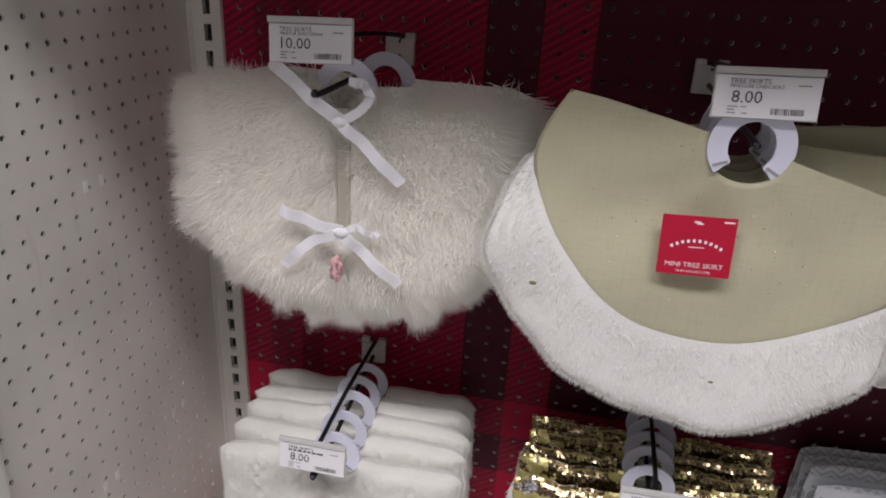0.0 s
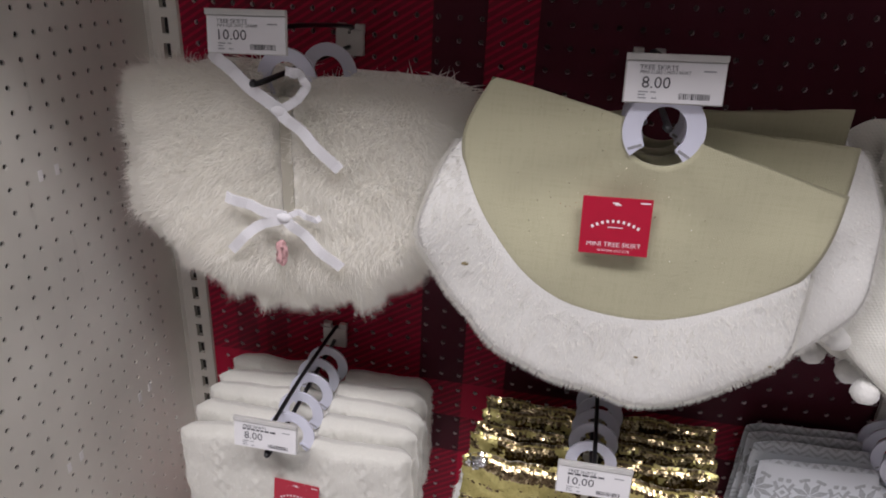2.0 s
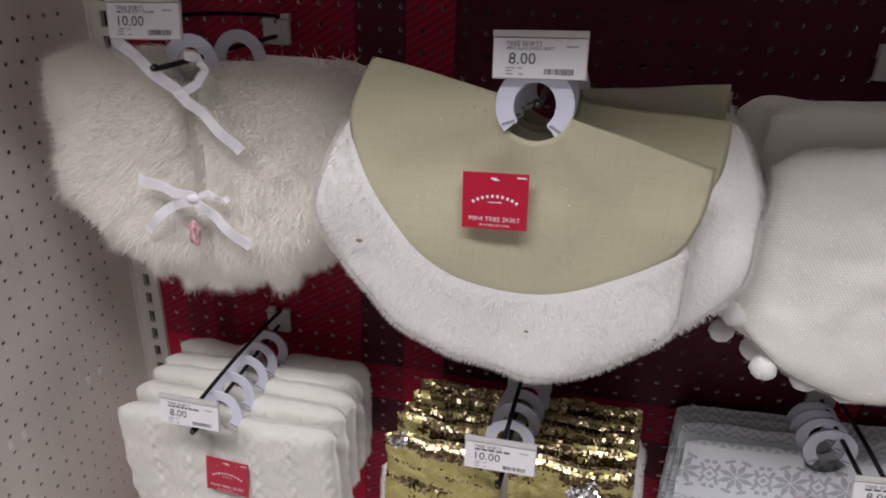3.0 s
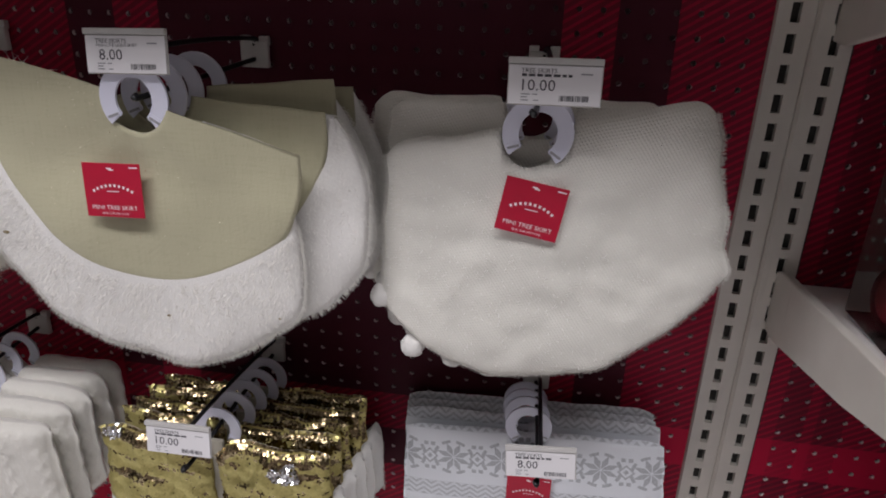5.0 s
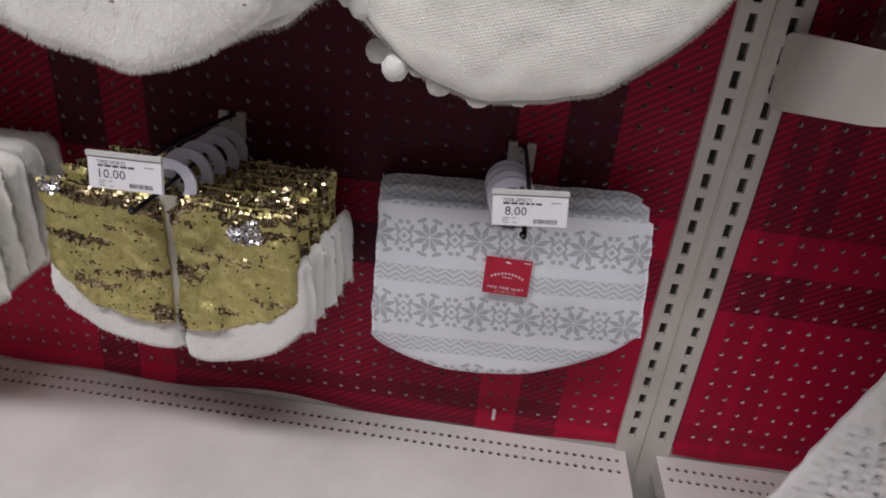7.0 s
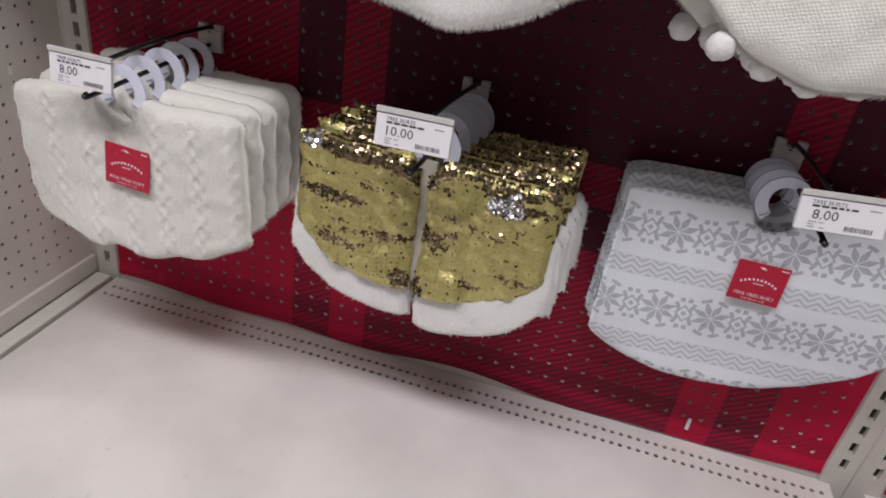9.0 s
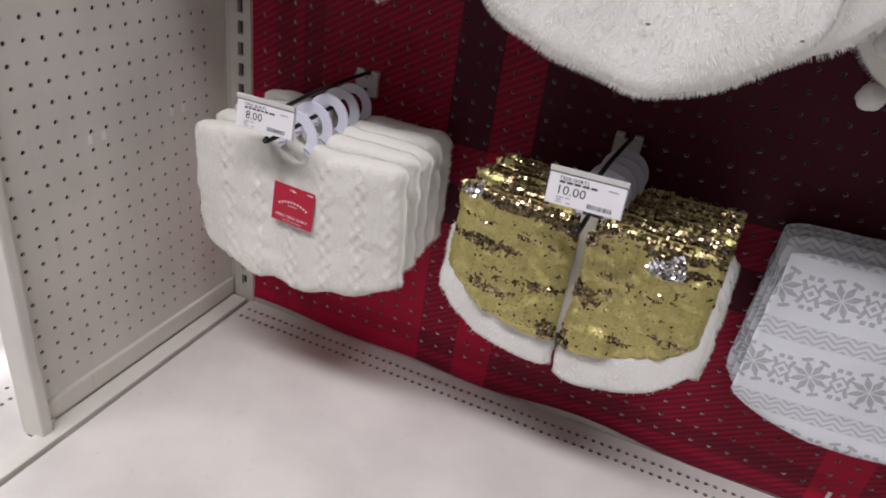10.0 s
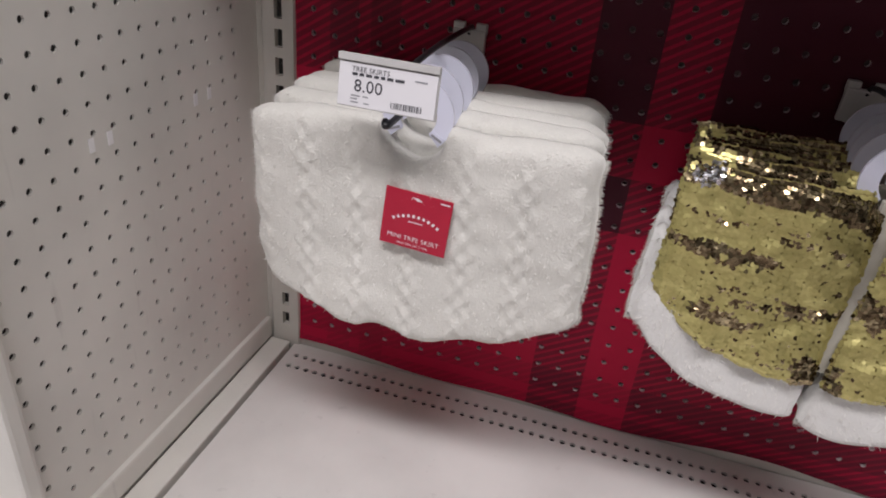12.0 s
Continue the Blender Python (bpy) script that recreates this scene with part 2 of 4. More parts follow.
M_GREEN = plain("pale_green_felt", (0.42, 0.50, 0.42), 0.9, 0.0, 0.15, 200, 0.4)
M_OLIVE = plain("olive_ribbon", (0.42, 0.44, 0.12), 0.6)


# ---- mesh helpers ----
STUFF = {"fur", "plush_pile", "glitter", "sequin_field", "flipped_sequin_patch", "silver_sequin_patch", "small_print", "barcode", "item_print", "arched_mark", "fuzz"}

def mesh(name, verts, faces, material, parent=None, label="", smooth=False, extra=()):
    me = bpy.data.meshes.new(name)
    me.from_pydata([tuple(v) for v in verts], [], faces)
    me.materials.append(material)
    for m in extra:
        me.materials.append(m)
    if smooth:
        me.polygons.foreach_set("use_smooth", [True] * len(me.polygons))
    me.update()
    ob = new(name, me)
    ob.parent = parent
    if name in STUFF:
        tagged(ob, kind="stuff")
    return tagged(ob, label)


def part(name, bm, material, parent=None, label="", smooth=False):
    me = bpy.data.meshes.new(name)
    bmesh.ops.recalc_face_normals(bm, faces=bm.faces)
    bm.to_mesh(me)
    bm.free()
    me.materials.append(material)
    if smooth:
        me.polygons.foreach_set("use_smooth", [True] * len(me.polygons))
    ob = new(name, me)
    ob.parent = parent
    return tagged(ob, label)


def empty(name, m, label, category, group=""):
    ob = new(name)
    ob.empty_display_size = 0.02
    ob.matrix_world = m
    return tagged(ob, label, category, group)


def box(bm, x0, x1, y0, y1, z0, z1, bevel=0.0):
    made = bmesh.ops.create_cube(bm, size=1.0, matrix=Matrix.Translation(((x0 + x1) / 2, (y0 + y1) / 2, (z0 + z1) / 2)) @ Matrix.Diagonal((x1 - x0, y1 - y0, z1 - z0, 1)))
    if bevel:
        edges = {e for v in made["verts"] for e in v.link_edges}
        bmesh.ops.bevel(bm, geom=list(edges), offset=bevel, segments=2, affect="EDGES", profile=0.6)
    return bm


def box_part(name, bounds, material, parent=None, label="", bevel=0.0015):
    return part(name, box(bmesh.new(), *bounds, bevel=bevel), material, parent, label)


def tube(points, r, n=8):
    """Verts and faces of a round wire along the points."""
    pts = [Vector(p) for p in points]
    verts, faces = [], []
    for i, p in enumerate(pts):
        d = (pts[min(i + 1, len(pts) - 1)] - pts[max(i - 1, 0)]).normalized()
        a = d.cross(Vector((0.31, 0.17, 0.94)))
        if a.length < 0.05:
            a = d.cross(Vector((1, 0, 0)))
        a.normalize()
        b = d.cross(a)
        for k in range(n):
            t = 2 * math.pi * k / n
            verts.append(p + r * (math.cos(t) * a + math.sin(t) * b))
        if i:
            for k in range(n):
                o, q = (i - 1) * n, i * n
                faces.append((o + k, o + (k + 1) % n, q + (k + 1) % n, q + k))
    faces.append(tuple(range(n))[::-1])
    faces.append(tuple(range(len(verts) - n, len(verts))))
    return verts, faces


def wire(name, points, r, material, parent, label=""):
    v, f = tube(points, r)
    return mesh(name, v, f, material, parent, label, True)


def bend(points, steps=8):
    """A rounded path through the points (Catmull-Rom)."""
    p = [Vector(q) for q in points]
    p = [2 * p[0] - p[1]] + p + [2 * p[-1] - p[-2]]
    out = []
    for i in range(1, len(p) - 2):
        for k in range(steps):
            t = k / steps
            a, b, c, d = p[i - 1:i + 3]
            out.append(0.5 * (2 * b + (c - a) * t + (2 * a - 5 * b + 4 * c - d) * t * t + (3 * b - a - 3 * c + d) * t ** 3))
    return out + [p[-2]]


def perforated(o, u, v, nu, nv, pu, pv, r, depth, sides=8, drop=None):
    """A sheet of nu x nv cells, each with a round hole through it. o is a corner; u and v its unit axes; depth goes away from u x v."""
    o, u, v = Vector(o), Vector(u), Vector(v)
    n = u.cross(v)
    verts, faces = [], []
    square = [(0.5, 0), (0.5, 0.5), (0, 0.5), (-0.5, 0.5), (-0.5, 0), (-0.5, -0.5), (0, -0.5), (0.5, -0.5)]
    for j in range(nv):
        for i in range(nu):
            c = o + u * (pu * (i + 0.5)) + v * (pv * (j + 0.5))
            k = len(verts)
            verts += [c + u * (a * pu) + v * (b * pv) for a, b in square]
            rim = [(r * math.cos(t * math.pi / 4), r * math.sin(t * math.pi / 4)) for t in range(8)]
            verts += [c + u * a + v * b for a, b in rim]
            verts += [c + u * a + v * b - n * depth for a, b in rim]
            for t in range(8):
                s = (t + 1) % 8
                faces.append((k + t, k + s, k + 8 + s, k + 8 + t))
                faces.append((k + 8 + t, k + 8 + s, k + 16 + s, k + 16 + t))
    return verts, faces


letters = {}


def lettering(name, body, size, material, parent, x, y, z, width=None, label=""):
    """Flat letters that face the aisle, centred at x, base line at z."""
    if (body, size) not in letters:
        data = bpy.data.curves.new("text", "FONT")
        data.body, data.size, data.align_x, data.resolution_u = body, size, "CENTER", 2
        temp = new("text", data)
        bpy.context.view_layer.update()
        letters[body, size] = bpy.data.meshes.new_from_object(temp.evaluated_get(bpy.context.evaluated_depsgraph_get()))
        bpy.data.objects.remove(temp)
        bpy.data.curves.remove(data)
    me = letters[body, size].copy()
    me.materials.clear()
    me.materials.append(material)
    wide = max(v.co.x for v in me.vertices) - min(v.co.x for v in me.vertices)
    k = width / wide if width else 1.0
    me.transform(Matrix.Translation((x, y, z)) @ pose(0, 0, 0, 90) @ Matrix.Diagonal((k, 1, 1, 1)))
    ob = new(name, me)
    ob.parent = parent
    return tagged(ob, label)


def bars(name, rects, material, parent, y, label=""):
    """Flat printed bars: (x0, x1, z0, z1) facing the aisle."""
    verts, faces = [], []
    for x0, x1, z0, z1 in rects:
        k = len(verts)
        verts += [(x0, y, z0), (x1, y, z0), (x1, y, z1), (x0, y, z1)]
        faces.append((k, k + 1, k + 2, k + 3))
    return mesh(name, verts, faces, material, parent, label)


# ---- the fixture ----
ZTOP = 1.78
WALL_L, WALL_R = 0.019, 1.155


def back_board(name, x0, x1, label):
    nu, nv = int((x1 - x0) / INCH), int((ZTOP - 0.632) / INCH)
    mx = (x1 - x0 - nu * INCH) / 2
    z0 = 0.632
    v, f = perforated((x0 + mx, 0, z0), (1, 0, 0), (0, 0, 1), nu, nv, INCH, INCH, 0.0031, 0.0045)
    holes = nu * nv * 8

    def quad(a, b, c, d):
        k = len(v)
        v.extend([Vector((a, 0, c)), Vector((b, 0, c)), Vector((b, 0, d)), Vector((a, 0, d))])
        f.append((k, k + 1, k + 2, k + 3))

    z1 = z0 + nv * INCH
    quad(x0, x0 + mx, z0, z1)
    quad(x1 - mx, x1, z0, z1)
    quad(x0, x1, z1, ZTOP)
    # the lower edge of the printed liner curls and waves a little
    n = 60
    for i in range(n):
        a, b = x0 + (x1 - x0) * i / n, x0 + (x1 - x0) * (i + 1) / n

        def low(q):
            return 0.606 + 0.004 * math.sin(q * 11.0 + 1) + 0.003 * math.sin(q * 23.0)
        k = len(v)
        v.extend([Vector((a, -0.002 - 0.002 * math.sin(a * 17), low(a))), Vector((b, -0.002 - 0.002 * math.sin(b * 17), low(b))), Vector((b, 0, z0)), Vector((a, 0, z0))])
        f.append((k, k + 1, k + 2, k + 3))
    ob = mesh(name, v, f, M_WALL, extra=(M_BACK,))
    ob.data.polygons.foreach_set("material_index", [k % 2 if k < 2 * holes else 0 for k in range(len(f))])
    tagged(ob, label, "wall", kind="structure")
    # the board's dark colour paints the shade behind the liner
    box_part("backing_shade", (x0 - 0.01, x1 + 0.01, 0.0047, 0.012, 0.616, ZTOP + 0.3), M_GAP_SHADE, ob, "shaded hollow behind the liner, painted as a dark board", 0)
    box_part("foot_strip", (x0, x1, 0.0008, 0.012, 0.30, 0.616), M_METAL, ob, "bare pale board below the liner", 0)
    return ob


back_board("wall_back", WALL_L, WALL_R, "red and black plaid liner over perforated back board")
back_board("wall_back_next_bay", 1.240, 2.05, "red and black plaid liner behind the next bay")


def upright(x, label):
    """A steel post with two rows of slots: a real perforated face, with shade painted as a near-black channel behind.
    """
    ob = empty("slotted_upright", pose(x, 0, 0), label, "shelving post", "uprights")
    tagged(ob, kind="structure")
    pitch, n, z0 = 0.0312, 40, 0.640
    w, h = 0.0048, 0.0100
    verts, faces = [], []
    y = -0.004

    def quad(a, b, c, d, yy=y):
        k = len(verts)
        verts.extend([(a, yy, c), (b, yy, c), (b, yy, d), (a, yy, d)])
        faces.append((k, k + 1, k + 2, k + 3))

    for s in (-0.022, 0.022):
        for i in range(n):
            c = z0 + pitch * i
            quad(s - w, s + w, c + h, c + pitch - h)
            k = len(verts)
            for yy in (y, 0.004):
                verts.extend([(s - w, yy, c - h), (s + w, yy, c - h), (s + w, yy, c + h), (s - w, yy, c + h)])
            for t in range(4):
                u = (t + 1) % 4
                faces.append((k + t, k + u, k + 4 + u, k + 4 + t))
        quad(s - w, s + w, 0.30, z0 - h)
        quad(s - w, s + w, z0 + pitch * (n - 1) + h, ZTOP + 0.4)
    z1 = ZTOP + 0.4
    quad(-0.040, -0.0268, 0.3, z1)
    quad(-0.0172, -0.003, 0.3, z1)
    quad(0.003, 0.0172, 0.3, z1)
    quad(0.0268, 0.040, 0.3, z1)
    # rolled edges and the shallow groove between the two channels
    for a, b in ((-0.040, -0.0425), (0.040, 0.0425)):
        k = len(verts)
        verts.extend([(a, y, 0.3), (b, 0.004, 0.3), (b, 0.004, z1), (a, y, z1)])
        faces.append((k, k + 1, k + 2, k + 3))
    for a, b in ((-0.003, 0.0), (0.0, 0.003)):
        k = len(verts)
        ya, yb = (y, 0.0) if a < 0 else (0.0, y)
        verts.extend([(a, ya, 0.3), (b, yb, 0.3), (b, yb, z1), (a, ya, z1)])
        faces.append((k, k + 1, k + 2, k + 3))
    mesh("post_face", verts, faces, M_METAL, ob)
    box_part("post_channel", (-0.041, 0.041, 0.0042, 0.011, 0.3, z1), M_HOLE_SHADE, ob, "post hollow with its shade painted near-black", 0)
    return ob


upright(-0.022, "almond steel upright with dark slots beside the side panel")
upright(1.197, "almond steel upright with two rows of dark slots")


def deck(name, x0, x1, y0, label):
    """A steel shelf with two rows of small holes near its back edge and a rolled front lip."""
    ob = empty(name, pose(0, 0, 0), label, "shelf", "base shelves")
    nu = int((x1 - x0 - 0.016) / 0.0127)
    m = (x1 - x0 - nu * 0.0127) / 2
    v, f = perforated((x0 + m, -0.060, SHELF), (1, 0, 0), (0, 1, 0), nu, 2, 0.0127, 0.0225, 0.0037, 0.003)

    def quad(*p):
        k = len(v)
        v.extend(Vector(q) for q in p)
        f.append(tuple(range(k, k + len(p))))

    quad((x0, -0.060, SHELF), (x0 + m, -0.060, SHELF), (x0 + m, -0.015, SHELF), (x0, -0.015, SHELF))
    quad((x1 - m, -0.060, SHELF), (x1, -0.060, SHELF), (x1, -0.015, SHELF), (x1 - m, -0.015, SHELF))
    quad((x0, -0.015, SHELF), (x1, -0.015, SHELF), (x1, -0.001, SHELF), (x0, -0.001, SHELF))
    quad((x0, y0, SHELF), (x1, y0, SHELF), (x1, -0.060, SHELF), (x0, -0.060, SHELF))
    quad((x0, y0, SHELF), (x0, y0 - 0.004, SHELF - 0.004), (x1, y0 - 0.004, SHELF - 0.004), (x1, y0, SHELF))
    quad((x0, y0 - 0.004, SHELF - 0.004), (x0, y0 - 0.004, SHELF - 0.04), (x1, y0 - 0.004, SHELF - 0.04), (x1, y0 - 0.004, SHELF - 0.004))
    for x in (x0, x1):
        quad((x, y0, SHELF), (x, -0.001, SHELF), (x, -0.001, SHELF - 0.035), (x, y0, SHELF - 0.035))
    mesh("shelf_top", v, f, M_SHELF, ob)
    # a near-black box paints the shade seen through the shelf holes
    box_part("shelf_underside_shade", (x0 + 0.003, x1 - 0.003, y0, -0.002, SHELF - 0.034, SHELF - 0.012), M_HOLE_SHADE, ob, "near-black box standing in for shade below the holes", 0)
    box_part("kick_panel", (x0 + 0.01, x1 - 0.01, y0 + 0.02, y0 + 0.04, 0.0, SHELF - 0.036), M_METAL, ob, "", 0.001)
    return ob


deck("base_shelf", 0.012, 1.172, -0.52, "bare off-white steel shelf below the hanging skirts")
deck("base_shelf", 1.219, 2.05, -0.52, "bare off-white steel shelf of the next bay")


def side_panel():
    ob = empty("side_panel", pose(0, 0, 0), "off-white perforated steel side panel with framed edge", "panel")
    pitch, rise, z0 = 0.0232, 0.0240, 0.655
    nu, nv = 15, 48
    v, f = perforated((-0.026, -0.0396, z0), (0, -1, 0), (0, 0, 1), nu, nv, pitch, rise, 0.0031, 0.003)
    # u x v points to -x here, so the sheet is mirrored to face the bay
    v = [Vector((-0.052 - q.x, q.y, q.z)) for q in v]

    def quad(y0, y1, z0, z1):
        k = len(v)
        v.extend([Vector((-0.026, y0, z0)), Vector((-0.026, y1, z0)), Vector((-0.026, y1, z1)), Vector((-0.026, y0, z1))])
        f.append((k, k + 1, k + 2, k + 3))

    yb, zt = -0.0396 - nu * pitch, z0 + nv * rise
    quad(-0.0396, -0.004, 0.621, zt)
    quad(-0.394, yb, 0.621, zt)
    quad(yb, -0.0396, 0.621, z0)
    mesh("perforated_sheet", v, f, M_SIDE, ob)
    # no real core: a near-black sheet paints the shade in the holes
    box_part("panel_shade", (-0.044, -0.0285, -0.3935, -0.002, 0.604, zt), M_HOLE_SHADE, ob, "near-black sheet painting the shade behind the holes", 0)
    box_part("front_stile", (-0.044, -0.006, -0.411, -0.394, 0.5965, zt + 0.01), M_SIDE, ob, "", 0.004)
    box_part("bottom_rail", (-0.046, -0.0205, -0.3925, -0.006, 0.6065, 0.639), M_SIDE, ob, "", 0.004)
    box_part("floor_strip", (-0.0205, 0.0075, -0.52, -0.008, 0.590, 0.6060), M_SIDE, ob, "", 0.002)
    box_part("outer_sheet", (-0.0535, -0.0485, -0.380, 0.0, 0.602, zt), M_SIDE, ob, "", 0)
    # torn bits of clear tape left on the sheet
    for y, z in ((-0.219, 1.318), (-0.195, 1.318), (-0.101, 0.973), (-0.124, 0.972), (-0.243, 0.970), (-0.264, 0.970)):
        bm = bmesh.new()
        box(bm, -0.0258, -0.0250, y - 0.003, y + 0.003, z - 0.006, z + 0.006, 0.0003)
        part("tape_scrap", bm, M_TAPE, ob, "scrap of pale tape")
    return ob


side_panel()
box_part("wall_mark", (0.963, 0.968, -0.0022, -0.0012, 0.622, 0.643), M_PAPER, None, "", 0)["label"] = "scrap of white tape on the plaid liner"
tagged(bpy.data.objects["wall_mark"], category="tape")
bpy.data.objects["wall_mark"].name = "tape_scrap"


# ---- hooks, hangers, tags ----
def barcode(x0, x1, z0, z1, seed):
    rng = random.Random(seed)
    out, x = [], x0
    while x < x1:
        w = rng.choice((0.0004, 0.0007, 0.0010))
        out.append((x, min(x + w, x1), z0, z1))
        x += w + rng.choice((0.0004, 0.0006, 0.0009))
    return out


def peg_hook(x, z, price, line, length, tag_x, tag_z, turn=0.0, swing=0.0, seed=0):
    """A double-wire scan hook with a plastic back plate and a price label in a clear holder at its tip."""
    ob = empty("peg_hook", pose(x, 0, z), "black double-wire peg hook with a white price label " + price, "hook", "price hooks")
    bm = bmesh.new()
    box(bm, -0.017, 0.017, -0.012, -0.004, -0.014, 0.016, 0.002)
    box(bm, -0.017, -0.006, -0.010, -0.002, 0.012, 0.022, 0.001)
    box(bm, 0.006, 0.017, -0.010, -0.002, 0.012, 0.022, 0.001)
    part("back_plate", bm, M_PLATE, ob, "translucent white plastic back plate")
    tip = Vector((swing, -length + 0.010, -0.012))
    wire("lower_wire", bend([(0, -0.010, -0.004), (swing * 0.3, -length * 0.3, -0.006), tip, tip + Vector((-0.004, -0.008, 0.002))]), 0.0027, M_BLACK, ob)
    end = Vector((tag_x, -length - 0.004, tag_z))
    wire("upper_wire", bend([(0.0, -0.010, 0.012), (0.003, -0.02, 0.020), Vector((0.003, -0.03, 0.022)).lerp(end, 0.5) + Vector((0, 0, 0.004)), end + Vector((0, 0.004, 0.002))]), 0.0026, M_BLACK, ob)
    label = empty("price_label", Matrix(), "white price label with black print in a clear holder", "")
    label.parent = ob
    label.matrix_basis = Matrix.Translation(end) @ pose(0, 0, 0, -8, turn, 0)
    W, H = 0.072, 0.030
    bm = bmesh.new()
    box(bm, -W / 2 - 0.001, W / 2 + 0.001, 0.0012, 0.0022, -H / 2 - 0.001, H / 2 + 0.004, 0.0004)
    box(bm, -W / 2 - 0.001, W / 2 + 0.001, -0.0022, 0.0022, H / 2 + 0.001, H / 2 + 0.006, 0.0006)
    box(bm, -0.012, 0.012, 0.0022, 0.010, -0.006, 0.012, 0.001)
    part("label_holder", bm, M_PLATE, label, "clear plastic holder")
    box_part("label_card", (-W / 2, W / 2, -0.0008, 0.0008, -H / 2, H / 2), M_PAPER, label, "", 0.0002)
    y = -0.0011
    lettering("department_print", "TREE SKIRTS", 0.0050, M_INK, label, -0.0125, y, 0.0092, 0.028)
    if line:
        lettering("item_print", line, 0.0036, M_INK, label, -0.0075, y, 0.0062, 0.037)
    else:
        rng = random.Random(seed)
        rects, q = [], -0.026
        while q < 0.011:
            w = rng.uniform(0.003, 0.007)
            rects.append((q, q + w, 0.0064, 0.0084))
            q += w + 0.0014
        bars("item_print", rects, M_INK, label, y)
    lettering("price_print", price, 0.0124, M_INK, label, -0.0135, y, -0.0044, 0.026 if len(price) > 4 else 0.021)
    bars("barcode", barcode(0.004, 0.027, -0.0120, -0.0076, seed), M_INK, label, y)
    bars("small_print", [(0.020, 0.029, 0.0085, 0.0096), (-0.026, -0.019, -0.0078, -0.0069), (-0.017, -0.013, -0.0078, -0.0069), (-0.026, -0.021, -0.0100, -0.0091), (-0.026, -0.020, -0.0124, -0.0115), (-0.016, -0.012, -0.0124, -0.0115)], M_GREYINK, label, y)
    return ob


def hanger(parent, x, y, z, r=0.033, tilt=0.0):
    """A white plastic C-shaped ring, open at the bottom, with two slotted clip ends."""
    n, t0, t1 = 30, math.radians(-48), math.radians(228)
    bm = bmesh.new()
    front, back = [], []
    for i in range(n + 1):
        a = t0 + (t1 - t0) * i / n
        inner = r * (0.56 + 0.03 * math.cos(2 * (a - math.pi / 2)))
        outer = r * (1.0 + 0.01 * math.cos(2 * (a - math.pi / 2)))
        row = []
        for rad, yy in ((inner, -0.0013), (outer, -0.0013), (outer, 0.0013), (inner, 0.0013)):
            row.append(bm.verts.new((rad * math.cos(a), yy, rad * math.sin(a))))
        front.append(row)
    for p, q in zip(front, front[1:]):
        for k in range(4):
            bm.faces.new((p[k], p[(k + 1) % 4], q[(k + 1) % 4], q[k]))
    bm.faces.new(front[0])
    bm.faces.new(front[-1][::-1])
    for s in (-1, 1):
        m = pose(s * r * 0.60, 0, -r * 0.46, 0, s * 25)
        made = bmesh.ops.create_cube(bm, size=1.0, matrix=m @ Matrix.Diagonal((r * 0.42, 0.0034, r * 0.24, 1)))
        bmesh.ops.bevel(bm, geom=list({e for v in made["verts"] for e in v.link_edges}), offset=0.001, segments=2, affect="EDGES")
    ob = part("hanger", bm, M_PLASTIC, parent, "white plastic ring hanger")
    ob.matrix_basis = Matrix.Translation((x, y, z)) @ pose(0, 0, 0, 0, tilt, 0)
    for s in (-1, 1):
        # no opening is cut: a flat grey bar paints the slot's shade
        slot = bars("clip_slot", [(-r * 0.17, r * 0.17, -r * 0.035, r * 0.035)], M_GREYINK, ob, -0.0019)
        slot.matrix_basis = pose(s * r * 0.60, 0, -r * 0.50, 0, s * 25)
    return ob


def hang_tag(parent, x, y, z, roll=0.0, lean=0.0, full=True):
    """A red card with white print, pinned to the cloth."""
    W, H = 0.056, 0.049
    tag = box_part("hang_tag", (-W / 2, W / 2, -0.0005, 0.0005, -H / 2, H / 2), M_RED, parent, "red card tag with white print", 0.0002)
    tag.matrix_basis = Matrix.Translation((x, y, z)) @ pose(0, 0, 0, lean, roll, 0)
    yy = -0.0009
    # the arched mark as a row of plain strokes
    verts, faces = [], []
    for i in range(10):
        a = math.radians(-31 + 62 * i / 9)
        c = Vector((0.036 * math.sin(a), yy, 0.036 * math.cos(a) - 0.0315))
        u = Vector((math.cos(a), 0, -math.sin(a))) * 0.0011
        w = Vector((math.sin(a), 0, math.cos(a))) * 0.0013
        k = len(verts)
        verts += [c - u - w, c + u - w, c + u + w, c - u + w]
        faces.append((k, k + 1, k + 2, k + 3))
    mesh("arched_mark", verts, faces, M_WHITEINK, tag)
    bars("small_print", [(-0.006, 0.006, -0.0012, -0.0004), (0.018, 0.026, 0.0205, 0.0218), (-0.004, 0.001, 0.0192, 0.0205), (-0.002, 0.003, 0.0180, 0.0192)], M_WHITEINK, tag, yy)
    lettering("product_print", "MINI TREE SKIRT", 0.0056, M_WHITEINK, tag, 0, yy, -0.0175, 0.044)
    lettering("size_print", "18 IN DIA (45.7 CM)", 0.0030, M_WHITEINK, tag, 0, yy, -0.0220, 0.026)
    return tag


